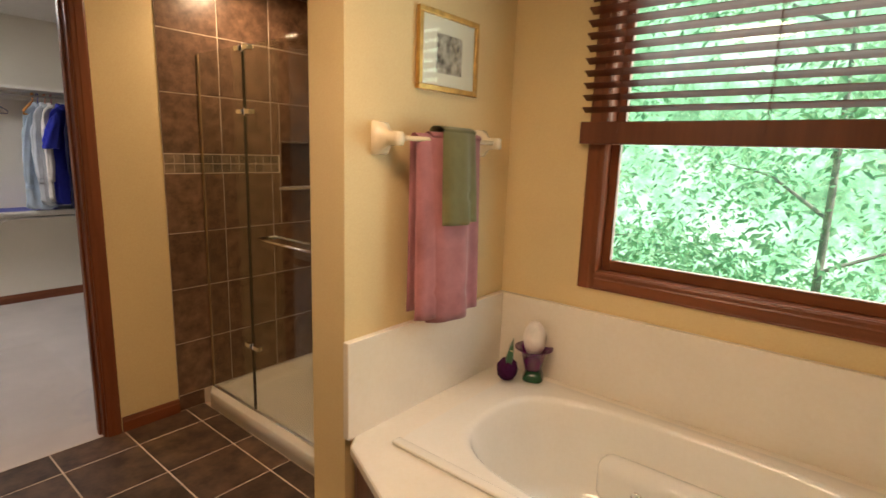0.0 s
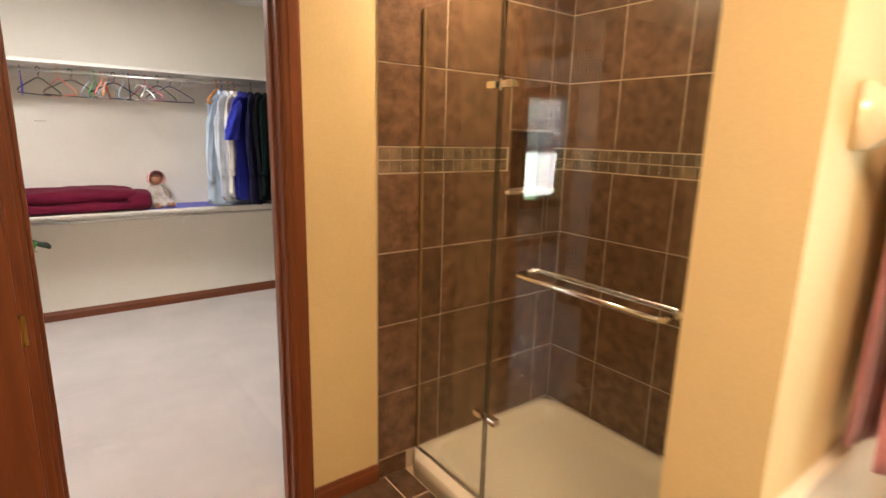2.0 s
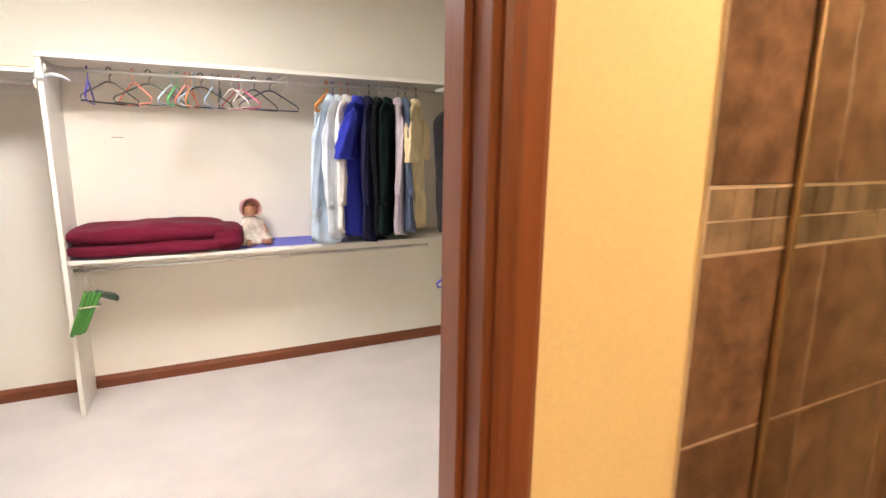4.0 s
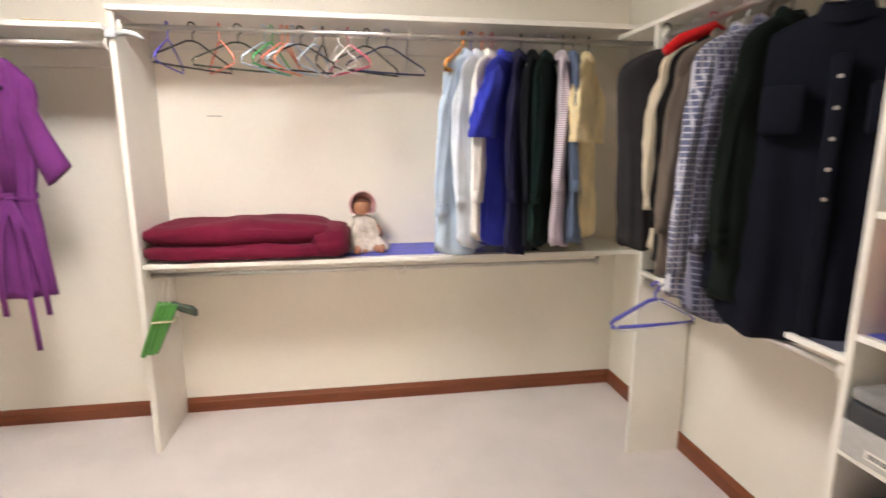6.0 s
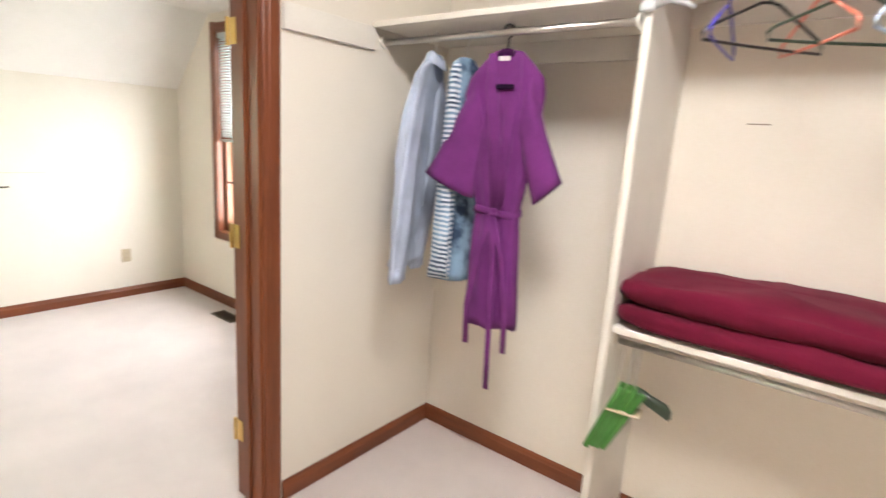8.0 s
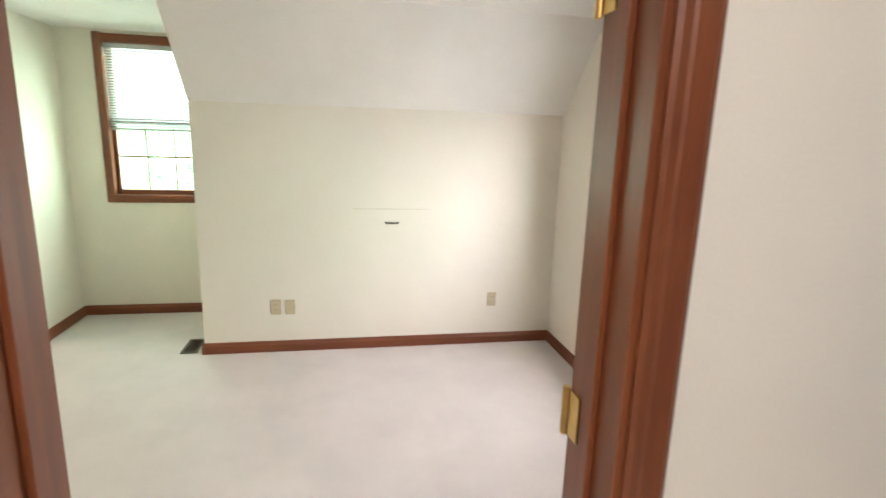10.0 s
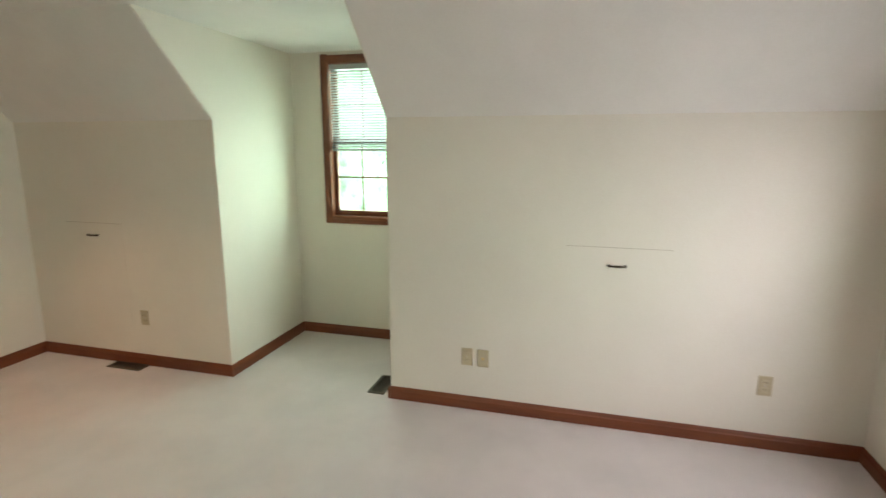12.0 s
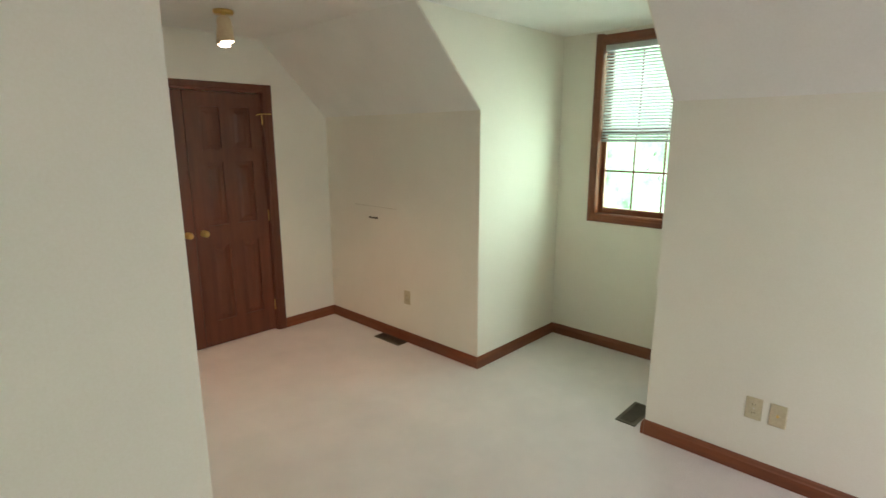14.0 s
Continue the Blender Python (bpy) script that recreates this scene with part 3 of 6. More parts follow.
part("latch_hook", tube([(-3.925, 0.692, 1.83), (-3.90, 0.70, 1.83), (-3.86, 0.675, 1.832), (-3.82, 0.672, 1.826), (-3.81, 0.664, 1.82)], 0.004, 6), BRASS, leaf_r, "small brass hook latch")


def wall_plate(label, y, z, x=-4.46, w=0.072, h=0.115, kind="outlet"):
    p = thing("wall_plate", label, "outlet")
    bm = box(x, x + 0.006, y - w / 2, y + w / 2, z - h / 2, z + h / 2, 0.003)
    part("plate", bm, IVORY, p)
    if kind == "outlet":
        for dz in (-0.021, 0.021):
            sock = part("socket", box(x + 0.005, x + 0.0085, y - 0.016, y + 0.016, z + dz - 0.014, z + dz + 0.014, 0.003), IVORY, p)
            for dy in (-0.006, 0.006):
                part("slot", box(x + 0.0082, x + 0.0092, y + dy - 0.001, y + dy + 0.001, z + dz - 0.004, z + dz + 0.005), BLACK, sock)
    else:
        bm = lathe([(0.006, 0), (0.006, 0.008), (0.002, 0.009)], sides=12)
        bmesh.ops.transform(bm, matrix=pose(x + 0.006, y, z, 0, 90, 0), verts=bm.verts)
        part("jack", bm, BRASS, p)
    part("screw", box(x + 0.0055, x + 0.007, y - 0.003, y + 0.003, z - 0.003, z + 0.003, 0.001), STEEL, p)


wall_plate("ivory plastic double power outlet on the knee wall", 4.195, 0.350)
wall_plate("ivory plastic cable jack plate beside an outlet", 4.297, 0.348, kind="jack")
wall_plate("ivory plastic power outlet near the window corner", 5.862, 0.368)
wall_plate("ivory plastic power outlet above a floor vent", 1.705, 0.378)


def hatch(y0, y1, z0, z1, py, pz):
    """A flush access panel in the knee wall with a small bow pull."""
    h = thing("access_panel", "cream painted flush access panel with a small metal pull", "hatch")
    x = -4.46
    part("panel", box(x, x + 0.0012, y0 + 0.004, y1 - 0.004, z0 + 0.004, z1 - 0.004, 0.001), CREAM, h)
    # strip darker than the paint; the shade of the top joint is its colour
    gap = material("painted_gap_shade", (0.60, 0.54, 0.45), 0.9, spread=0.1) if "painted_gap_shade" not in bpy.data.materials else bpy.data.materials["painted_gap_shade"]
    part("joint", box(x, x + 0.0008, y0, y1, z1 - 0.004, z1), gap, h)
    pts = [(x + 0.002, py - 0.045, pz), (x + 0.02, py - 0.042, pz), (x + 0.024, py - 0.02, pz), (x + 0.025, py, pz), (x + 0.024, py + 0.02, pz), (x + 0.02, py + 0.042, pz), (x + 0.002, py + 0.045, pz)]
    part("pull_handle", tube(pts, [0.008, 0.006, 0.0055, 0.0075, 0.0055, 0.006, 0.008], 8), DARKMETAL, h, "small dark metal bow pull", True)


hatch(4.77, 5.34, 0.285, 1.095, 5.054, 0.989)
hatch(1.06, 1.585, 0.285, 1.088, 1.312, 0.994)


def floor_vent(label, x, y, lx, ly):
    v = thing("floor_vent", label, "vent")
    part("frame", solid([x - lx / 2, x + lx / 2], [y - ly / 2, y + ly / 2], [0.0, 0.006], [(x - lx / 2 + 0.018, x + lx / 2 - 0.018, y - ly / 2 + 0.018, y + ly / 2 - 0.018, -1, 1)]), DARKMETAL, v)
    # thin black sheet below the louvres stands for the dark inside of the shaft
    part("duct_shade", box(x - lx / 2 + 0.018, x + lx / 2 - 0.018, y - ly / 2 + 0.018, y + ly / 2 - 0.018, 0.0004, 0.0012), BLACK, v)
    long_x = lx > ly
    n = 14
    span = (lx if long_x else ly) - 0.036
    for i in range(n):
        c = (x if long_x else y) - span / 2 + span * (i + 0.5) / n
        if long_x:
            bm = box(c - 0.0025, c + 0.0025, y - ly / 2 + 0.018, y + ly / 2 - 0.018, 0.001, 0.005)
        else:
            bm = box(x - lx / 2 + 0.018, x + lx / 2 - 0.018, c - 0.0025, c + 0.0025, 0.001, 0.005)
        part("louvre", bm, DARKMETAL, v)


floor_vent("dark bronze metal floor vent at the dormer corner", -4.62, 3.555, 0.28, 0.12)
floor_vent("dark bronze metal floor vent by the knee wall", -4.395, 1.565, 0.115, 0.30)
floor_vent("dark bronze metal floor vent under the bedroom window", -3.42, 6.20, 0.30, 0.12)


def ceiling_spot():
    s = thing("ceiling_lamp", "small brass ceiling lamp with two lit spotlight cups", "lamp")
    x, y = -3.27, 1.40
    part("canopy", lathe([(0.055, HR - 0.022), (0.06, HR - 0.012), (0.06, HR - 0.0005)], (x, y, 0), 24), BRASS, s, "", True)
    part("stem", tube([(x, y, HR - 0.05), (x, y, HR - 0.02)], 0.012, 10), BRASS, s)
    for dx, dy, tilt in ((0.030, 0.056, 5), (-0.026, -0.050, -6)):
        bm = lathe([(0.012, 0.0), (0.034, -0.008), (0.043, -0.03), (0.044, -0.150), (0.041, -0.150), (0.039, -0.05), (0.01, -0.02)], sides=20)
        bmesh.ops.transform(bm, matrix=pose(x + dx, y + dy, HR - 0.042, tilt, 0, 40), verts=bm.verts)
        cup = part("spot_cup", bm, material("tan_lamp_enamel", (0.62, 0.45, 0.28), 0.4, spread=0.05) if "tan_lamp_enamel" not in bpy.data.materials else bpy.data.materials["tan_lamp_enamel"], s, "tan enamelled lamp cup", True)
        bm = lathe([(0.040, -0.138), (0.036, -0.152), (0.018, -0.160), (0.002, -0.162)], sides=20)
        bmesh.ops.transform(bm, matrix=pose(x + dx, y + dy, HR - 0.042, tilt, 0, 40), verts=bm.verts)
        part("bulb", bm, glow("lit_bulb", (1.0, 0.82, 0.66), 9) if "lit_bulb" not in bpy.data.materials else bpy.data.materials["lit_bulb"], cup, "lit warm bulb", True)
    return s


ceiling_spot()
lamp("bedroom_spot_light", "SPOT", look((-3.27, 1.40, 2.20), (-3.15, 1.75, 0)), 32, (1.0, 0.62, 0.40), radius=0.05).data.spot_size = radians(112)
bpy.data.lights["bedroom_spot_light"].spot_blend = 0.9

# ---- bathroom ----


def ring_on(outline, centre, n, z):
    """n points at even angles on a closed outline round a centre."""
    out = []
    for k in range(n):
        a = 2 * math.pi * k / n
        d = (math.cos(a), math.sin(a))
        best = None
        for (x0, y0), (x1, y1) in zip(outline, outline[1:] + outline[:1]):
            ex, ey = x1 - x0, y1 - y0
            den = d[0] * ey - d[1] * ex
            if abs(den) < 1e-9:
                continue
            t = ((x0 - centre[0]) * ey - (y0 - centre[1]) * ex) / den
            s = ((x0 - centre[0]) * d[1] - (y0 - centre[1]) * d[0]) / den
            if t > 0 and -1e-6 <= s <= 1 + 1e-6 and (best is None or t > best):
                best = t
        out.append((centre[0] + d[0] * best, centre[1] + d[1] * best, z))
    return out


def rounded(cx, cy, hx, hy, z, n, power=4.0, egg=0.0):
    out = []
    for k in range(n):
        a = 2 * math.pi * k / n
        c, s = math.cos(a), math.sin(a)
        r = (abs(c / hx) ** power + abs(s / hy) ** power) ** (-1 / power)
        x, y = r * c, r * s
        out.append((cx + x * (1 - egg * y / hy), cy + y, z))
    return out


def bath_tub():
    n = 96
    c = (1.80, 0.12)
    deck_line = [(1.222, 1.204), (0.985, 0.655), (0.985, -0.95), (2.333, -0.95), (2.333, 1.204)]
    d = thing("tub_deck", "cream acrylic tub deck with a dark wooden front", "tub deck")
    inset = [(1.245, 1.204), (1.012, 0.65), (1.012, -0.95), (2.333, -0.95), (2.333, 1.204)]
    bm = loft([ring_on(inset, c, n, 0.436), ring_on(deck_line, c, n, 0.437), ring_on(deck_line, c, n, 0.466),
               [(x + (c[0] - x) * 0.006, y + (c[1] - y) * 0.006, 0.473) for x, y, _ in ring_on(deck_line, c, n, 0)],
               rounded(*c, 0.46, 0.86, 0.473, n, 5), rounded(*c, 0.46, 0.86, 0.43, n, 5)], caps=False)
    part("deck_top", bm, ACRYLIC, d, "glossy cream acrylic deck")
    bm = loft([ring_on(inset, c, n, 0.001), ring_on(inset, c, n, 0.436)], caps=False)
    part("front_panel", bm, DARKWOOD, d, "dark stained wooden panel")
    t = thing("bath_tub", "white oval whirlpool tub set into a cream deck", "bathtub")
    rings = [rounded(*c, 0.484, 0.930, 0.4733, n, 16), rounded(*c, 0.470, 0.905, 0.4750, n, 14), rounded(*c, 0.45, 0.87, 0.479, n, 8),
             rounded(*c, 0.41, 0.80, 0.480, n, 3.4), rounded(*c, 0.398, 0.785, 0.478, n, 3.2), rounded(*c, 0.39, 0.772, 0.460, n, 3.0),
             rounded(*c, 0.375, 0.745, 0.36, n, 2.9), rounded(*c, 0.36, 0.71, 0.24, n, 2.8), rounded(*c, 0.335, 0.66, 0.12, n, 2.8),
             rounded(*c, 0.30, 0.61, 0.075, n, 2.8), rounded(*c, 0.24, 0.54, 0.06, n, 2.6)]
    bm = loft(rings, caps=False)
    bm.verts.ensure_lookup_table()
    bm.faces.new(bm.verts[-n:])
    part("shell", bm, TUBWHITE, t, "glossy white acrylic shell", True)
    # moulded seat and arm rests
    bm = box(1.47, 2.13, -0.62, -0.22, 0.07, 0.30, 0.06, seg=4)
    part("seat", bm, TUBWHITE, t, "", True)
    bm = box(2.06, 2.20, -0.26, 0.50, 0.08, 0.300, 0.062, seg=6)
    part("arm_rest", bm, TUBWHITE, t, "", True)
    part("front_rim", box(1.320, 1.366, -0.80, 1.046, 0.4725, 0.490, 0.008, seg=3), TUBWHITE, t, "raised rim along the front", True)
    for y in (0.30, 0.02):
        bm = lathe([(0.022, 0), (0.022, 0.006), (0.012, 0.010), (0.008, 0.004), (0.003, 0.004)], sides=18)
        bmesh.ops.transform(bm, matrix=pose(2.056, y, 0.20, 0, -90, 0), verts=bm.verts)
        part("jet", bm, CHROME, t, "small chrome water jet", True)


bath_tub()
b = thing("tub_surround", "cream acrylic splash panel behind the tub deck", "splashback")
part("panel", box(1.222, 2.322, 1.192, 1.2245, 0.469, 0.882, 0.004, seg=2), ACRYLIC, b)
part("panel", box(2.322, 2.3545, -0.95, 1.2245, 0.469, 0.882, 0.004, seg=2), ACRYLIC, b)


def towel(name, label, mat, x0, x1, y, top, front, back, thick, wave, bands=True, out=0.0):
    """A towel folded over a bar at height top: front and back falls with soft folds."""
    t = thing(name, label, "towel")
    nx, rows = 26, 44
    bm = bmesh.new()
    path = [(y + 0.020 + out * 0.3, z) for z in np.linspace(back, top - 0.02, 16)]
    path += [(y + (0.02 + out * (0.3 if a < 1.6 else 1.0)) * math.cos(a), top + 0.022 * math.sin(a) - 0.012) for a in np.linspace(0.2, math.pi - 0.2, 9)]
    path += [(y - 0.02 - out - 0.03 * k, z) for k, z in zip(np.linspace(0, 1, 22), np.linspace(top - 0.02, front, 22))]
    sheets = []
    for side in (-1, 1):
        grid = []
        for j, (py, pz) in enumerate(path):
            k = j / (len(path) - 1)
            row = []
            for i in range(nx):
                u = i / (nx - 1)
                fall = abs(k - 0.36) * 1.5
                fold = wave * fall * (math.sin(u * 6.5 + 1.0 + 1.2 * k) * 0.8 + 0.2 * math.sin(u * 15 + 3 * k))
                x = x0 + (x1 - x0) * u + 0.012 * fall * math.sin(5 * u + 4 * k)
                e = min(1, min(u, 1 - u) * 12)
                band = -0.007 if bands and (abs(pz - front - 0.12) < 0.014 and j > 24) else 0
                row.append(bm.verts.new((x, py + fold - (thick + band) * side * e if j > 24 else py + fold * 0.3 + thick * side * e, pz)))
            grid.append(row)
        sheets.append(grid)
    for g in sheets:
        for r, q in zip(g, g[1:]):
            for i in range(nx - 1):
                bm.faces.new((r[i], r[i + 1], q[i + 1], q[i]))
    a, c = sheets
    for j in range(len(path) - 1):
        for i in (0, nx - 1):
            bm.faces.new((a[j][i], a[j + 1][i], c[j + 1][i], c[j][i]))
    for j in (0, len(path) - 1):
        for i in range(nx - 1):
            bm.faces.new((a[j][i], a[j][i + 1], c[j][i + 1], c[j][i]))
    part("fabric", bm, mat, t, "", True)
    return t


ROSE = cloth("rose_terry", (0.37, 0.15, 0.165), 260, 0.2, 0.25)
OLIVE = cloth("olive_terry", (0.135, 0.125, 0.055), 260, 0.16, 0.25)
bar_y = 1.128
towel("bath_towel", "dusty pink terry bath towel folded over the bar", ROSE, 1.585, 1.93, bar_y, 1.697, 0.905, 0.96, 0.012, 0.046)
towel("bath_towel", "dusty pink terry towel fold hanging behind another", ROSE, 1.525, 1.70, bar_y + 0.022, 1.690, 0.925, 0.95, 0.008, 0.026)
towel("hand_towel", "olive green terry hand towel laid over a pink towel", OLIVE, 1.625, 1.845, bar_y - 0.002, 1.722, 1.325, 1.42, 0.009, 0.028, out=0.030)
rack = thing("towel_bar", "cream ceramic towel bar with two wall posts", "towel bar")
for x in (1.40, 2.07):
    bm = loft([[(x + sx * w, y, 1.672 + sz * h) for sx, sz in ((-1, -1), (1, -1), (1, 1), (-1, 1))]
               for y, w, h in ((1.2245, 0.040, 0.064), (1.212, 0.040, 0.064), (1.196, 0.034, 0.056), (1.17, 0.020, 0.030), (1.14, 0.022, 0.026), (1.105, 0.023, 0.026), (1.098, 0.018, 0.022))])
    bmesh.ops.bevel(bm, geom=list(bm.edges), offset=0.004, segments=2, affect="EDGES")
    part("post", bm, CERAMIC, rack, "glazed cream ceramic post", True)
part("bar", tube([(1.40, bar_y, 1.675), (2.07, bar_y, 1.675)], 0.010, 14), CERAMIC, rack, "", True)

pic = thing("framed_picture", "gilt-framed small grey print with a white mat", "picture")
x0, x1, z0, z1, yw = 1.606, 2.014, 1.882, 2.208, 1.2245
for a, c in (((x0, x1), "h0"), ((x0, x1), "h1"), ((z0, z1), "v0"), ((z0, z1), "v1")):
    w = 0.024
    if c[0] == "h":
        zc = z0 if c == "h0" else z1 - w
        bm = box(x0, x1, yw - 0.022, yw, zc, zc + w, 0.004, seg=2)
    else:
        xc = x0 if c == "v0" else x1 - w
        bm = box(xc, xc + w, yw - 0.0225, yw, z0 + w, z1 - w, 0.004, seg=2)
    part("frame_side", bm, GOLDFRAME, pic)
part("mat_board", box(x0 + 0.02, x1 - 0.02, yw - 0.010, yw - 0.002, z0 + 0.02, z1 - 0.02), material("mat_board", (0.78, 0.74, 0.66), 0.8, spread=0.02), pic, "off-white mat board")
PRINT = material("grey_print", (0.20, 0.18, 0.17), 0.7, spread=0.5, scale=26, fine=90, bump=0, second=(0.55, 0.50, 0.46))
part("print", box(1.725, 1.90, yw - 0.0115, yw - 0.0095, 1.96, 2.12), PRINT, pic, "small grey landscape print")
g = part("glazing", box(x0 + 0.02, x1 - 0.02, yw - 0.0145, yw - 0.0125, z0 + 0.02, z1 - 0.02), PANE, pic)
g.visible_shadow = False

# things at the corner of the tub deck
PLUM = material("plum_glass", (0.20, 0.015, 0.16), 0.12, spread=0.15, scale=8, fine=60, bump=0.02, coat=0.5, transmit=0.35)
goblet = thing("candle_cup", "flared purple glass cup holding a white bath puff", "cup", m=pose(2.255, 0.945, 0.5275))
part("cup", lathe([(0.004, 0.0), (0.042, 0.0), (0.044, 0.008), (0.056, 0.060), (0.066, 0.102), (0.098, 0.116), (0.099, 0.120), (0.066, 0.108), (0.050, 0.06), (0.01, 0.02)], sides=28), PLUM, goblet, "flared purple glass cup", True)
bm = bmesh.new()
bmesh.ops.create_icosphere(bm, subdivisions=4, radius=1)
for v in bm.verts:
    k = 1 + 0.07 * noise.noise(v.co * 4) + 0.04 * noise.noise(v.co * 11)
    v.co = Vector((v.co.x * 0.056 * k, v.co.y * 0.056 * k, 0.165 + v.co.z * 0.095 * k))
part("puff", bm, cloth("white_net", (0.85, 0.78, 0.72), 120), goblet, "white netted bath puff", True)
dish = thing("soap_dish", "dark green glass soap dish on the tub deck", "dish", m=pose(2.252, 0.938, 0.4785, 0, 0, 25))
part("dish", loft([rounded(0, 0, w, w * 0.75, z, 32, 4) for w, z in ((0.062, 0), (0.070, 0.006), (0.072, 0.014), (0.058, 0.034), (0.052, 0.048), (0.02, 0.048))]), material("green_glass", (0.012, 0.07, 0.025), 0.1, spread=0.3, coat=0.5), dish, "", True)
rose = thing("cup_holder", "dark purple knitted cup with a green tube in it", "cup", m=pose(2.150, 1.035, 0.4785))
bm = bmesh.new()
bmesh.ops.create_icosphere(bm, subdivisions=4, radius=1)
for v in bm.verts:
    k = 1 + 0.12 * noise.noise(v.co * 3.2) + 0.05 * math.sin(14 * math.atan2(v.co.y, v.co.x))
    v.co = Vector((v.co.x * 0.052 * k, v.co.y * 0.052 * k, 0.058 + v.co.z * 0.06 * k))
part("cup", bm, cloth("dark_plum_knit", (0.055, 0.008, 0.05), 120), rose, "", True)
bm = loft([[(sx * w, sy * d, z) for sx, sy in ((-1, -1), (0, -1.25), (1, -1), (1, 1), (0, 1.25), (-1, 1))] for w, d, z in ((0.018, 0.014, 0.0), (0.02, 0.015, 0.05), (0.024, 0.010, 0.10), (0.027, 0.002, 0.135), (0.027, 0.002, 0.145))])
bmesh.ops.transform(bm, matrix=pose(-0.01, -0.01, 0.085, 8, -12, 30), verts=bm.verts)
part("tube", bm, material("green_tube_plastic", (0.03, 0.12, 0.045), 0.35, spread=0.2), rose, "green plastic squeeze tube")
bm = box(-0.0275, 0.0275, -0.008, 0.008, 0.098, 0.104)
bmesh.ops.transform(bm, matrix=pose(-0.01, -0.01, 0.085, 8, -12, 30), verts=bm.verts)
part("band", bm, IVORY, rose, "pale printed band")

bd = thing("bathroom_door", "reddish-brown stained wooden door folded back against the wall", "door")
part("leaf", box(-0.715, 0.032, 2.752, 2.787, 0.012, 2.29, 0.003), WOOD, bd)
for hz in (0.30, 1.02, 1.95):
    bm = tube([(0.040, 2.782, hz - 0.048), (0.040, 2.782, hz + 0.048)], 0.007, 10)
    box(0.031, 0.035, 2.755, 2.783, hz - 0.045, hz + 0.045, 0.001, bm)
    part("hinge", bm, BRASS, bd, "brass hinge")

# ---- shower ----
pan = thing("shower_pan", "cream acrylic shower pan with a raised kerb", "shower pan")
n = 64
cx, cy, hx, hy = 1.914, 2.1195, 0.503, 0.6875
part("basin", loft([rounded(cx, cy, hx, hy, 0.0, n, 60), rounded(cx, cy, hx, hy, 0.092, n, 60), rounded(cx, cy, hx - 0.006, hy - 0.006, 0.1, n, 50), rounded(cx + 0.018, cy, hx - 0.075, hy - 0.045, 0.1, n, 14),
                    rounded(cx + 0.018, cy, hx - 0.083, hy - 0.055, 0.092, n, 12), rounded(cx + 0.018, cy, hx - 0.105, hy - 0.08, 0.05, n, 10),
                    rounded(cx + 0.018, cy, hx - 0.14, hy - 0.12, 0.036, n, 6), rounded(1.85, 2.045, 0.06, 0.06, 0.030, n, 2)]), ACRYLIC, pan, "", True)
drain = part("drain", lathe([(0.052, 0.030), (0.052, 0.034), (0.046, 0.0355), (0.01, 0.0355)], (1.85, 2.045, 0), 24), STEEL, pan, "round metal drain")
for i in range(-2, 3):
    part("drain_slot", box(1.85 + i * 0.014 - 0.003, 1.85 + i * 0.014 + 0.003, 2.045 - 0.03, 2.045 + 0.03, 0.0357, 0.0363), BLACK, drain)


def pane_panel(name, label, y0, y1, z0, z1):
    t = thing(name, label, "shower glass")
    gl = part("glass", box(1.4655, 1.4735, y0, y1, z0, z1, 0.001), GLASS, t, "clear glass sheet")
    gl.visible_shadow = False
    for y in (y0, y1):
        part("edge", box(1.4652, 1.4738, y - 0.0012, y + 0.0012, z0, z1), material("green_glass_edge", (0.06, 0.055, 0.04), 0.2, spread=0.1) if "green_glass_edge" not in bpy.data.materials else bpy.data.materials["green_glass_edge"], t)
    return t


fixed = pane_panel("shower_screen", "fixed clear glass shower panel in metal clips", 2.315, 2.79, 0.108, 2.13)
door = pane_panel("shower_door", "frameless clear glass shower door with chrome bar handle", 1.50, 2.300, 0.112, 2.13)
part("wall_profile", box(1.463, 1.476, 2.788, 2.7995, 0.1, 2.13, 0.002), BRONZE, fixed, "slim metal wall channel")
part("sill_profile", box(1.461, 1.478, 2.30, 2.79, 0.1, 0.109, 0.002), STEEL, fixed)
part("sweep", box(1.463, 1.476, 1.50, 2.30, 0.101, 0.113, 0.002), STEEL, door, "clear door sweep")
for z in (2.118, 1.80, 0.50):
    for y, o, nm in ((2.345, fixed, "clip"), (2.262, door, "hinge_clip")):
        part(nm, box(1.452, 1.487, y - 0.024, y + 0.024, z - 0.013, z + 0.013, 0.003, seg=2), CHROME, o, "chrome glass clip")
    part("pivot", tube([(1.4695, 2.307, z - 0.02), (1.4695, 2.307, z + 0.02)], 0.008, 12), CHROME, fixed)
hy0, hy1, hz = 2.13, 1.58, 1.15
for sgn in (-1, 1):
    pts = [(1.4695 + sgn * 0.006, hy0, hz), (1.4695 + sgn * 0.05, hy0, hz), (1.4695 + sgn * 0.058, hy0 - 0.02, hz), (1.4695 + sgn * 0.058, hy1 + 0.02, hz), (1.4695 + sgn * 0.05, hy1, hz), (1.4695 + sgn * 0.006, hy1, hz)]
    part("handle", tube(pts, 0.0095, 14), CHROME, door, "long chrome bar handle", True)
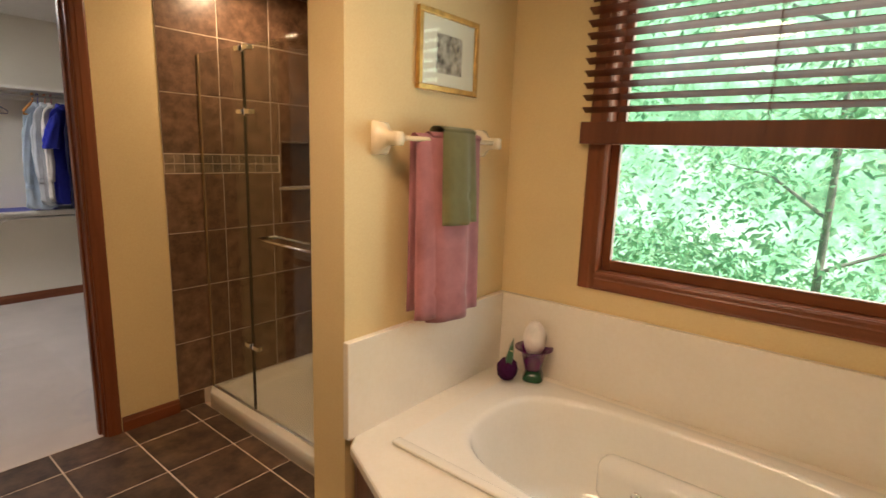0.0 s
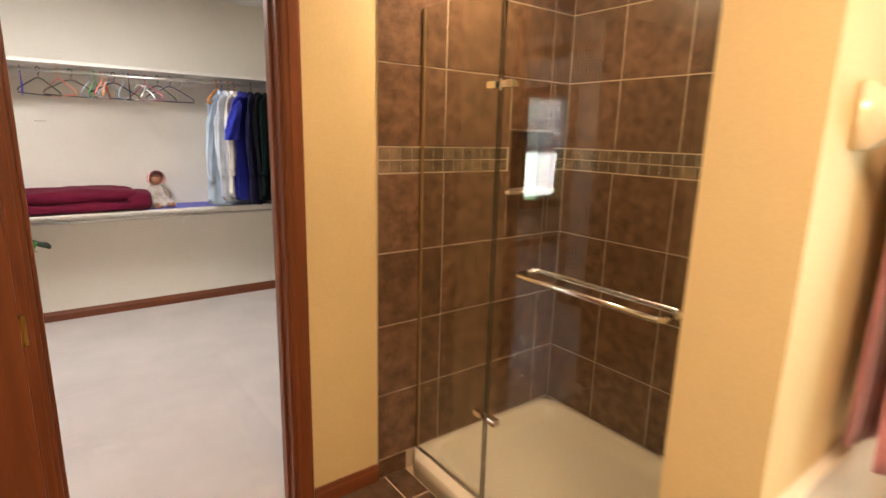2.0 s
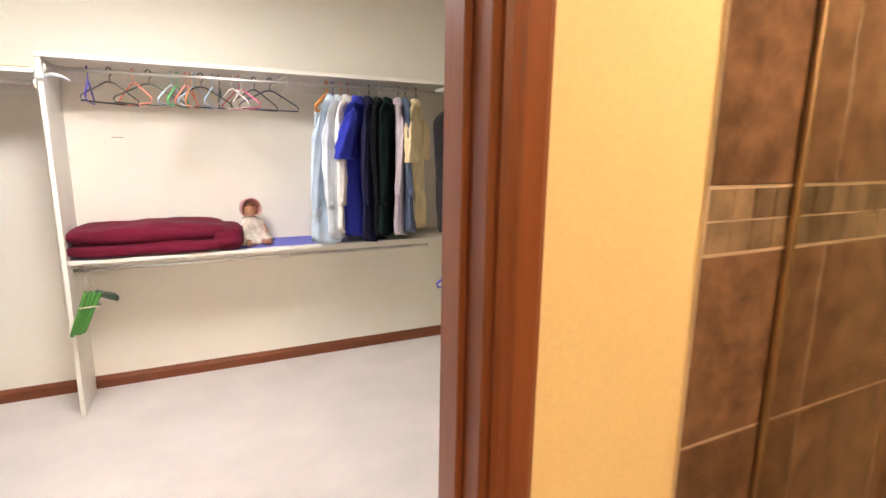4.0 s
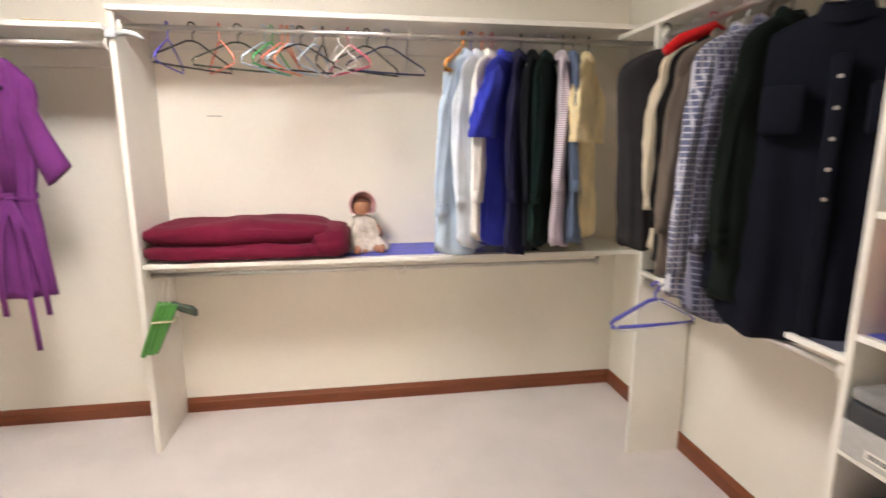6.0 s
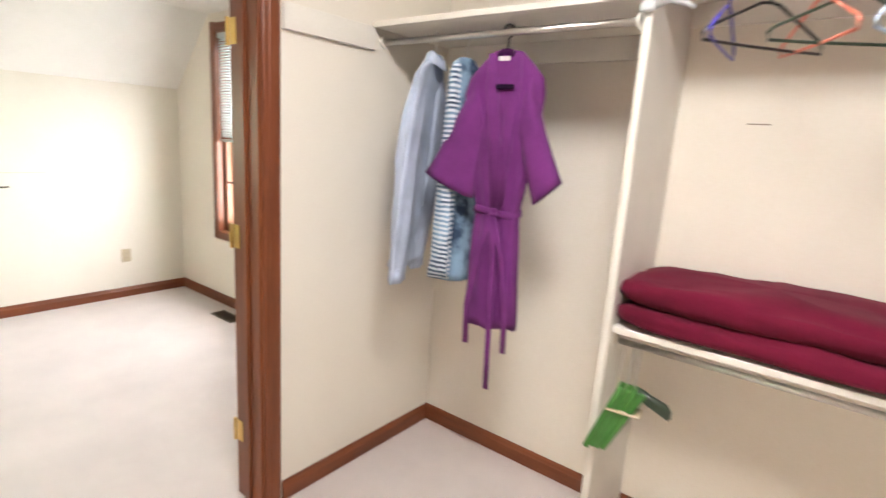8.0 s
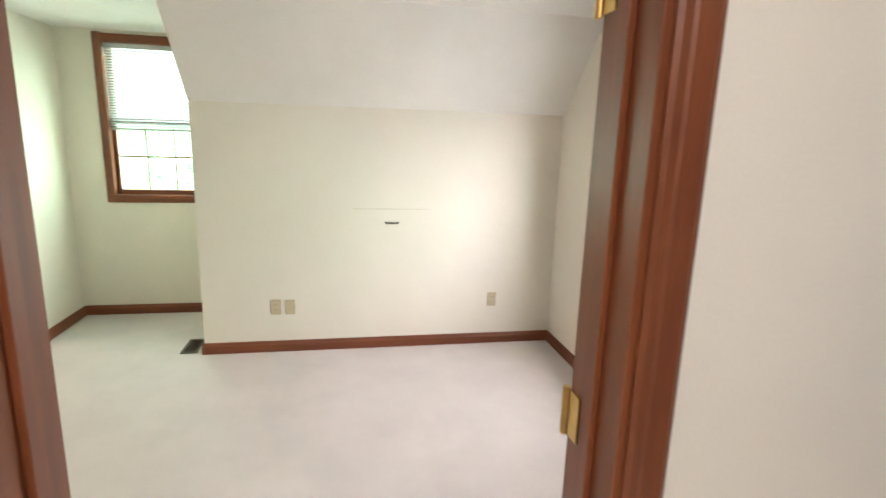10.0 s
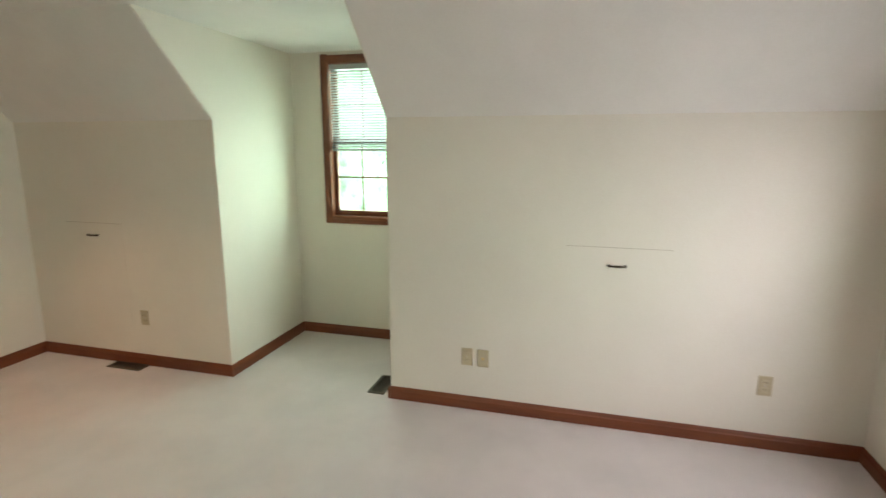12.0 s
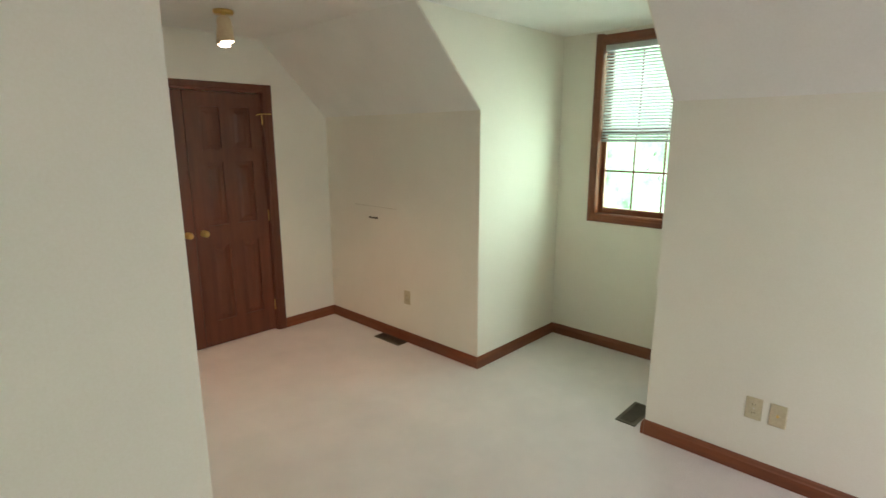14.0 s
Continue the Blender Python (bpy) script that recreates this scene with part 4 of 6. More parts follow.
# soap ledge in the niche
part("ledge", box(1.985, 2.325, 2.765, 2.9, 1.335, 1.352, 0.004), material("stone_ledge", (0.42, 0.33, 0.24), 0.4, spread=0.15), tagged(thing("soap_niche", "recessed tiled soap niche with a stone ledge", "niche"), kind="structure"))
n_ = bpy.data.objects["soap_niche"]
part("niche_back", box(2.0, 2.31, 2.895, 2.9045, 1.352, 1.655), TILE, n_)
part("niche_side", box(2.0005, 2.006, 2.79, 2.895, 1.352, 1.655), TILE, n_)
part("niche_side", box(2.304, 2.3095, 2.79, 2.895, 1.352, 1.655), TILE, n_)
part("niche_top", box(2.006, 2.304, 2.79, 2.895, 1.649, 1.6545), TILE, n_)

# ---- closet fittings ----


def board(name, label, x0, x1, y0, y1, z0, z1, category="shelf"):
    t = thing(name, label, category)
    part("board", box(x0, x1, y0, y1, z0, z1, 0.002), SHELF, t)
    if category != "cleat":
        if x1 - x0 > y1 - y0 and y1 > 6:
            band = box(x0 + 0.001, x1 - 0.001, y0 - 0.006, y0 - 0.0005, z0 - 0.002, z1 + 0.001, 0.002)
        elif y1 > 6:
            band = box(x0 - 0.001, x1 + 0.001, y0 - 0.006, y0 - 0.0005, z0, z1 - 0.002, 0.002)
        else:
            band = box(x0 - 0.006, x0 - 0.0005, y0 - 0.001, y1 + 0.001, z0, z1 - 0.001, 0.002)
        part("edge_band", band, SHELF, t, "painted front edge band")
    return t


def rod(label, a, b, r=0.011):
    t = thing("closet_rod", label, "closet rod")
    part("pole", tube([a, b], r, 12), STEEL, t, "", True)
    d = (Vector(b) - Vector(a)).normalized()
    for p, s in ((Vector(a), 1), (Vector(b), -1)):
        part("socket", tube([p, p + d * s * 0.012], [0.026, 0.022], 16), SHELF, t, "white plastic socket")
    return t


ZU, ZL = 2.055, 0.93
board("upright_panel", "tall white painted closet divider panel", -0.165, -0.142, 5.735, 6.159, 0, ZU - 0.001)
board("closet_shelf", "long white painted closet shelf at counter height", -0.1415, 2.419, 5.755, 6.159, ZL, ZL + 0.02)
board("closet_shelf", "high white painted closet shelf over the hanging rod", -0.165, 2.419, 5.72, 6.159, ZU, ZU + 0.02)
board("closet_shelf", "high white painted closet shelf over hanging clothes", -1.249, -0.1655, 5.655, 6.159, 1.965, 1.985)
board("shelf_cleat", "white painted wooden cleat along the closet wall", -1.2495, -1.231, 5.215, 5.654, 1.875, 1.965, "cleat")
board("shelf_cleat", "white painted wooden cleat along the closet wall", -1.230, -0.166, 6.141, 6.1595, 1.875, 1.964, "cleat")
board("shelf_cleat", "white painted cleat under the long shelf", -0.141, 2.2, 6.141, 6.1595, 0.86, 0.929, "cleat")
board("shelf_cleat", "white painted cleat under the high shelf", -0.141, 2.2, 6.141, 6.1595, 1.975, 2.054, "cleat")
board("upright_panel", "tall white painted closet divider panel", 2.135, 2.403, 5.372, 5.392, 0, 2.0)
board("closet_shelf", "white painted side shelf under hanging clothes", 2.135, 2.419, 4.336, 5.3715, 0.915, 0.935)
board("closet_shelf", "high white painted side shelf over hanging clothes", 2.135, 2.419, 3.847, 5.719, 2.0005, 2.0205)
rod("steel closet rod carrying empty hangers and shirts", (-0.141, 5.79, 2.005), (2.418, 5.79, 2.005))
rod("steel closet rod under the long shelf", (-0.141, 5.81, 0.885), (2.134, 5.81, 0.885))
rod("steel closet rod in the narrow bay", (-1.249, 5.72, 1.915), (-0.166, 5.72, 1.915), 0.013)
rod("steel closet rod carrying dark jackets", (2.18, 5.371, 1.955), (2.18, 4.337, 1.955))
rod("steel closet rod under the side shelf", (2.15, 5.371, 0.885), (2.15, 4.337, 0.885))


def bracket(x, y, z, wall_y, group):
    t = thing("shelf_bracket", "white metal shelf and rod bracket", "bracket", group)
    part("arm", tube([(x, wall_y, z), (x, y - 0.02, z)], 0.005, 6), SHELF, t)
    part("brace", tube([(x, wall_y, z - 0.16), (x, (wall_y + y) / 2, z - 0.09), (x, y, z - 0.055)], 0.0045, 6), SHELF, t)
    part("hook", tube([(x, y - 0.02, z), (x, y - 0.024, z - 0.05), (x, y, z - 0.068), (x, y + 0.02, z - 0.05)], 0.005, 6), SHELF, t)
    part("foot", box(x - 0.008, x + 0.008, wall_y - 0.004, wall_y, z - 0.2, z, 0.001), SHELF, t)


bracket(1.115, 5.79, ZU - 0.002, 6.14, "shelf brackets")
bracket(1.08, 5.81, ZL - 0.002, 6.14, "shelf brackets")
pencil = thing("wooden_stick", "thin yellowed wooden stick on the shelf edge", "stick")
part("stick", box(-0.46, -0.18, 5.662, 5.684, 1.9855, 1.993, 0.002), material("yellow_wood", (0.42, 0.28, 0.06), 0.6, spread=0.2), pencil)
scr = thing("wall_scratch", "thin dark scuff mark on the closet wall", "scuff mark", kind="structure")
part("mark", box(0.09, 0.16, 6.1590, 6.1597, 1.648, 1.652), material("scuff", (0.25, 0.20, 0.15), 0.9), scr)

# cubby of open shelves
cub = thing("shelf_tower", "white painted open shelf tower with six compartments", "shelves")
part("side_panel", box(2.13, 2.419, 4.312, 4.335, 0, 2.0, 0.002), SHELF, cub)
part("side_panel", box(2.13, 2.419, 3.847, 3.868, 0, 2.0, 0.002), SHELF, cub)
CUBZ = (0.375, 0.68, 1.005, 1.327, 1.65)
for z in CUBZ:
    part("shelf", box(2.133, 2.419, 3.868, 4.312, z - 0.018, z, 0.0015), SHELF, cub)


def liner(label, x0, x1, y0, y1, z, mat):
    t = thing("shelf_liner", label, "shelf liner")
    bm = bmesh.new()
    nx, ny = 12, 12
    g = [[bm.verts.new((x0 + (x1 - x0) * i / nx, y0 + (y1 - y0) * j / ny, z + 0.0015 + 0.0018 * abs(noise.noise(Vector((i * 0.7, j * 0.6, z)))))) for j in range(ny + 1)] for i in range(nx + 1)]
    for i in range(nx):
        for j in range(ny):
            bm.faces.new((g[i][j], g[i + 1][j], g[i + 1][j + 1], g[i][j + 1]))
    part("sheet", bm, mat, t)


liner("blue adhesive shelf liner on the long shelf", 0.70, 1.52, 5.80, 6.14, ZL + 0.02, BLUELINER)
liner("dark blue shelf liner on the long shelf", 1.522, 1.80, 5.80, 6.14, ZL + 0.02, material("navy_liner", (0.03, 0.03, 0.12), 0.5))
for z in (CUBZ[0], CUBZ[1], CUBZ[2]):
    liner("blue adhesive liner on a tower shelf", 2.15, 2.41, 3.875, 4.305, z, BLUELINER)
liner("pale violet paper liner on a tower shelf", 2.15, 2.41, 3.875, 4.29, CUBZ[3], material("violet_paper", (0.36, 0.33, 0.46), 0.7))
liner("dark felt liner on a tower shelf", 2.14, 2.41, 3.875, 4.305, CUBZ[4], material("dark_felt", (0.09, 0.08, 0.10), 0.9))
liner("dark cloth liner on the side shelf", 2.14, 2.41, 4.36, 5.36, 0.935, material("charcoal_liner", (0.10, 0.10, 0.14), 0.9))

# ---- soft goods ----


def pillow_form(cx, cy, cz, hx, hy, hz, power=3.0, ripple=0.012, quilts=0, seed=0, lip=0.0, n=48, rings=18):
    """A soft folded bundle: a rounded block with creases."""
    bm = bmesh.new()
    rows = []
    for j in range(rings + 1):
        p = -math.pi / 2 + math.pi * j / rings
        cp, sp = math.cos(p), math.sin(p)
        zz = math.copysign(abs(sp) ** 0.8, sp)
        scale = abs(cp) ** 0.42 if abs(cp) > 1e-6 else 0
        row = []
        for k in range(n):
            a = 2 * math.pi * k / n
            c, s = math.cos(a), math.sin(a)
            r = (abs(c) ** power + abs(s) ** power) ** (-1 / power) * scale
            x, y = r * c * hx, r * s * hy
            v = Vector((x * 4 + seed, y * 5, zz * 1.2 + seed))
            f = ripple * (noise.noise(v) + 0.5 * noise.noise(v * 2.7))
            z = zz * hz
            if zz > 0 and quilts:
                z -= 0.012 * abs(math.cos(math.pi * quilts * (x / hx + 1) / 2)) ** 6
            if zz > 0:
                z += f * 1.6 - 0.10 * hz * (x / hx) ** 2
            row.append((cx + x + f * c, cy + y + f * s, cz + z))
        rows.append(row)
    loft(rows, bm)
    return bm


BURG = cloth("burgundy_quilt", (0.125, 0.007, 0.026), 220, 0.16, 0.05)
comf = thing("comforter", "folded burgundy quilted comforter on the long shelf", "comforter")
part("lower_fold", pillow_form(0.315, 5.935, 0.994, 0.475, 0.205, 0.044, 6, 0.014, 0, 2), BURG, comf, "", True)
part("upper_fold", pillow_form(0.285, 5.945, 1.078, 0.450, 0.198, 0.060, 7, 0.013, 0, 7), BURG, comf, "", True)
part("rolled_end", pillow_form(0.705, 5.905, 1.030, 0.105, 0.19, 0.078, 3.0, 0.014, 0, 11), BURG, comf, "", True)


def doll():
    bm = bmesh.new()

    def ball(c, r, s=(1, 1, 1)):
        bmesh.ops.create_icosphere(bm, subdivisions=2, radius=r, matrix=Matrix.Translation(c) @ Matrix.Diagonal((*s, 1)))
    ball((0, 0, 0.205), 0.042, (1, 0.9, 1.1))
    loft([[(r * (1 + 0.10 * math.sin(7 * a)) * math.cos(a) * 1.15, r * (1 + 0.10 * math.sin(7 * a + 1)) * math.sin(a) * 0.75 - 0.02 * (r > 0.08), z) for a in np.linspace(0, 2 * math.pi, 37)[:-1]] for r, z in ((0.112, 0.0), (0.108, 0.018), (0.078, 0.06), (0.048, 0.11), (0.036, 0.15), (0.02, 0.172))], bm)
    loft([[(r * math.cos(a) * 1.1, y, 0.212 + (r + 0.010) * max(-0.55, math.sin(a))) for a in np.linspace(0, 2 * math.pi, 29)[:-1]] for r, y in ((0.052, -0.034), (0.057, -0.038), (0.059, -0.034), (0.052, 0.0), (0.048, 0.03), (0.02, 0.046), (0.002, 0.047))], bm, caps=False)
    for s in (-1, 1):
        tube([(s * 0.03, 0, 0.15), (s * 0.065, -0.02, 0.11), (s * 0.08, -0.05, 0.07)], [0.017, 0.015, 0.012], 8, bm)
        tube([(s * 0.03, -0.03, 0.02), (s * 0.045, -0.10, 0.018), (s * 0.058, -0.155, 0.02), (s * 0.058, -0.162, 0.042)], [0.02, 0.018, 0.016, 0.012], 8, bm)
    ob = link("doll", bm, material("doll_cloth", (0.62, 0.52, 0.42), 0.8, spread=0.35, scale=14, fine=80, second=(0.78, 0.70, 0.62)), True)
    ob.matrix_world = pose(0.87, 6.0, ZL + 0.0215, 0, 0, 12) @ Matrix.Scale(1.12, 4)
    tagged(ob, "small old doll in a white dress sitting on the shelf", "doll")
    skin = material("doll_face_paint", (0.42, 0.20, 0.11), 0.5, spread=0.15, scale=20, fine=60)
    bonnet = material("pink_bonnet", (0.68, 0.38, 0.36), 0.8, spread=0.15, scale=20)
    ob.data.materials.append(skin)
    ob.data.materials.append(bonnet)
    ob.data.materials.append(material("doll_hair", (0.11, 0.035, 0.015), 0.6, spread=0.3, scale=30))
    for f in ob.data.polygons:
        c = f.center
        if c.z > 0.165 and (c.x ** 2 + c.y ** 2) < 0.02:
            far = (c.x ** 2 + c.y ** 2 + (c.z - 0.205) ** 2) ** 0.5
            f.material_index = 2 if (far > 0.0475 or c.y > 0.012) else (3 if c.z > 0.228 else 1)
        elif c.y < -0.108 or (abs(c.x) > 0.072 and c.y < -0.03 and c.z > 0.06):
            f.material_index = 1


doll()


def hanger_mesh(wide=0.40, drop=0.115, r=0.0035, hook=0.062):
    """A hanger in the x-z plane, hanging from a rod whose centre is the origin."""
    pts = [(-0.001, 0, -0.05), (0.001, 0, -0.03), (0.012, 0, -0.022)] + [(0.0165 * math.cos(a), 0, 0.0165 * math.sin(a)) for a in np.linspace(radians(-40), radians(190), 12)]
    bm_h = tube([(0, 0, -hook)] + pts[1:], r * 0.75, 6)
    h = hook
    loop = [(0, 0, -h), (0.03, 0, -h - 0.004), (wide * 0.47, 0, -h - drop * 0.72), (wide * 0.5, 0, -h - drop * 0.85), (wide * 0.49, 0, -h - drop), (wide * 0.2, 0, -h - drop * 1.02),
            (-wide * 0.2, 0, -h - drop * 1.02), (-wide * 0.49, 0, -h - drop), (-wide * 0.5, 0, -h - drop * 0.85), (-wide * 0.47, 0, -h - drop * 0.72), (-0.03, 0, -h - 0.004)]
    bm_b = tube(loop, r, 7, closed=True)
    return bm_h, bm_b


PLASTIC = {}


def plastic(name, colour):
    if name not in PLASTIC:
        PLASTIC[name] = material(name + "_plastic", colour, 0.4, spread=0.08, scale=12, fine=60, bump=0.02)
    return PLASTIC[name]


COLOURS = {"violet-blue": (0.06, 0.05, 0.40), "black": (0.015, 0.015, 0.015), "salmon": (0.78, 0.24, 0.16), "dark green": (0.03, 0.05, 0.03), "pale blue": (0.45, 0.55, 0.68),
           "bright green": (0.05, 0.42, 0.12), "orange": (0.80, 0.25, 0.08), "white": (0.75, 0.72, 0.70), "rose": (0.60, 0.10, 0.18), "grey": (0.30, 0.30, 0.32), "navy": (0.03, 0.04, 0.10), "blue": (0.10, 0.10, 0.55), "wood-orange": (0.62, 0.27, 0.07)}
HANGER_MESH = {}


def hanger(colour, m, label="", r=0.0045):
    t = thing("clothes_hanger", label or "empty %s plastic clothes hanger on a steel rod" % colour, "hanger", "hangers on the rod", m)
    if colour not in HANGER_MESH:
        a, c = hanger_mesh(r=r)
        p = part("hook", a, plastic(colour, COLOURS[colour]), t, "", True)
        q = part("frame", c, plastic(colour, COLOURS[colour]), t, "", True)
        HANGER_MESH[colour] = (p.data, q.data)
    else:
        for nm, me in zip(("hook", "frame"), HANGER_MESH[colour]):
            o = new(nm, me)
            o.parent = t
    return t


for x, c, a in ((0.05, "violet-blue", 92), (0.152, "black", 52), (0.266, "salmon", 118), (0.345, "dark green", 30), (0.459, "pale blue", 70), (0.491, "bright green", 74), (0.536, "salmon", 72),
                (0.56, "orange", 80), (0.583, "pale blue", 62), (0.617, "black", 28), (0.683, "pale blue", 72), (0.718, "black", 84), (0.788, "white", 112), (0.832, "rose", 118), (0.845, "white", 70), (0.918, "dark green", 40), (1.009, "navy", 20)):
    hanger(c, pose(x, 5.79, 2.013, 0, 0, a))


hanger("wood-orange", pose(1.372, 5.79, 2.013, 0, 0, 56), "orange-brown wooden hanger beside pale blue shirts", 0.011)
cap = thing("rod_bracket", "clear white plastic rod bracket on the divider edge", "bracket")
part("saddle", box(-0.176, -0.131, 5.706, 5.7285, 1.940, 1.980, 0.007, seg=3), BLINDWHITE, cap, "", True)
part("arm", tube([(-0.13, 5.715, 1.955), (-0.09, 5.705, 1.965), (-0.05, 5.705, 1.955), (-0.02, 5.712, 1.938)], [0.009, 0.011, 0.010, 0.005], 10), BLINDWHITE, cap, "", True)


def stripes(name, base, line, scale, both=True, share=0.2):
    m = material(name, base, 0.9, spread=0.06, fine=300, bump=0.3, sheen=0.2)
    n, l = m.node_tree.nodes, m.node_tree.links
    bs = n["Principled BSDF"]
    src = bs.inputs["Base Color"].links[0].from_socket
    co = n.new("ShaderNodeTexCoord")
    last = src
    for direction in (("X", "Z") if both else ("Z",)):
        w = n.new("ShaderNodeTexWave")
        w.bands_direction = direction
        w.inputs["Scale"].default_value, w.inputs["Distortion"].default_value = scale, 0.6
        l.new(co.outputs["Object"], w.inputs["Vector"])
        r = n.new("ShaderNodeValToRGB")
        r.color_ramp.elements[0].position, r.color_ramp.elements[1].position = 1 - share - 0.05, 1 - share + 0.05
        l.new(w.outputs["Fac"], r.inputs[0])
        mx = n.new("ShaderNodeMix")
        mx.data_type = "RGBA"
        mx.inputs[7].default_value = (*line, 1)
        l.new(r.outputs[0], mx.inputs[0])
        l.new(last, mx.inputs[6])
        last = mx.outputs[2]
    l.new(last, bs.inputs["Base Color"])
    return m


def garment(name, label, m, mat, wide=0.43, length=0.92, depth=0.05, sleeve=0.6, flare=1.06, waist=1.0, seed=0, collar=True, sleeve_r=0.06, hang="black", buttons=0, group="", sleeve_out=0.02, lean=0.0, category="shirt", swing=0.0):
    """A garment on a hanger: body, sleeves, collar, hook. The rod's centre is the origin; the width lies along local x."""
    t = thing(name, label, category, group, m)
    n, rows = 64, 34
    rings = []
    top = -0.085
    drop = 0.30 * wide
    for j in range(rows + 1):
        s = j / rows
        if s < 0.22:
            k = s / 0.22
            hw = 0.045 + (wide / 2 * 0.96 - 0.045) * math.sin(k * math.pi / 2) ** 1.15
            z = top - drop * (0.85 * k ** 1.3 + 0.15 * k ** 5)
            hd = 0.020 + (depth * 0.62 - 0.020) * k
        else:
            k = (s - 0.22) / 0.78
            z = top - drop - (length - drop) * k
            shape = 1 - (1 - waist) * math.exp(-((k - 0.5) / 0.16) ** 2)
            hw = wide / 2 * (0.96 + (flare - 0.96) * k) * shape
            hd = depth * (0.62 + 0.60 * k)
        ring = []
        loose = min(1, max(0, s - 0.08) * 1.5)
        for i in range(n):
            a = 2 * math.pi * i / n
            c, sn = math.cos(a), math.sin(a)
            drift = 0.7 * noise.noise(Vector((seed, s * 2.2, c)))
            # long vertical folds with sharp valleys, plus small creases
            fold = (1 - 1.7 * abs(math.sin(3.5 * a + seed + drift))) * 0.55 + (1 - 1.7 * abs(math.sin(6 * a + 2.3 * seed - 1.4 * drift))) * 0.45
            x = hw * math.copysign(abs(c) ** 0.85, c) + 0.006 * loose * fold * c + lean * s
            crease = 0.010 * noise.noise(Vector((x * 9 + z * 4, z * 9 - x * 5, seed + 4))) + 0.004 * noise.noise(Vector((x * 30 + z * 18, z * 26, seed + sn)))
            y = hd * math.copysign(abs(sn) ** 0.9, sn) * (1 + 0.34 * loose * fold) + 0.022 * s * math.sin(7.5 * x / wide + seed) + loose * crease + swing * s
            tail = max(0, s - 0.86) / 0.14
            ring.append((x, y, z + 0.010 * loose * noise.noise(Vector((a, seed, 1))) + tail * 0.055 * abs(c) ** 4))
        rings.append(ring)
    part("body", loft(rings), mat, t, "", True)
    if sleeve:
        for sg in (-1, 1):
            x0 = sg * (wide / 2 - 0.030)
            secs, m2 = [], 24
            for j in range(m2):
                s = j / (m2 - 1)
                bend = 0.012 * math.sin(3 * s + seed + sg)
                cx = x0 + lean * s + sg * (sleeve_out * 1.6 * s - 0.042 * (1 - s) ** 3)
                cz = top - drop * 0.62 - (sleeve + 0.015) * s
                long_ = sleeve > 0.4
                taper = (0.42 + 0.58 * min(1, s * 5)) * (1.10 - (0.34 if long_ else -0.10) * s)
                hx, hy = sleeve_r * taper, sleeve_r * 0.42 * taper
                if long_ and s > 0.91:
                    hx, hy = hx * 0.84, hy * 0.92
                sec = []
                for i in range(24):
                    q = 2 * math.pi * i / 24
                    w = 1 + 0.20 * (1 - 1.7 * abs(math.sin(2.5 * q + seed + 2.2 * s))) + 0.16 * noise.noise(Vector((math.cos(q) * 1.6 + seed, math.sin(q) * 1.6 + sg, s * 9)))
                    sec.append((cx + hx * w * math.cos(q), hy * w * math.sin(q) - 0.014 * s + bend + swing * (0.25 + 0.75 * s), cz - sg * 0.70 * hx * math.cos(q) * max(0.0, 1 - 1.2 * s)))
                secs.append(sec)
            part("sleeve", loft(secs), mat, t, "", True)
            if sleeve > 0.4:
                cuff = [[(p[0] + (cx - p[0]) * -0.07, p[1], p[2] + dz) for p in secs[-1]] for dz in (0.052, -0.004)]
                part("cuff", loft(cuff), mat, t, "", True)
    if collar:
        secs = []
        for h, r, d in ((-0.020, 0.064, 0.036), (0.018, 0.052, 0.026), (0.026, 0.050, 0.024), (0.016, 0.060, 0.034), (-0.022, 0.074, 0.046)):
            secs.append([(r * math.cos(a), d * math.sin(a), top + h - 0.022 * max(0, -math.sin(a)) ** 2) for a in np.linspace(0, 2 * math.pi, 25)[:-1]])
        part("collar", loft(secs, caps=False), mat, t, "", True)
    a, c = hanger_mesh(wide * 0.86, 0.07, 0.0045, 0.07)
    part("hanger_hook", a, plastic(hang, COLOURS[hang]), t, "%s plastic hanger hook" % hang, True)
    c.free()
    if buttons:
        front = -depth * 1.22 - 0.012
        part("placket", box(-0.020, 0.020, front, front + 0.05, top - length + 0.03, top - 0.13, 0.004), mat, t, "front placket", True)
        for sx in (-1, 1):
            bm = box(sx * 0.125 - 0.052, sx * 0.125 + 0.052, front + 0.006, front + 0.05, top - 0.34, top - 0.205, 0.006)
            part("chest_pocket", bm, mat, t, "", True)
    for i in range(buttons):
        bm = lathe([(0.006, 0), (0.006, 0.002), (0.0015, 0.0025)], sides=12)
        bmesh.ops.transform(bm, matrix=pose(0.0, -depth * 1.22 - 0.016, top - 0.19 - 0.082 * i, 90), verts=bm.verts)
        part("button", bm, STEEL, t, "pale metal button")
    return t


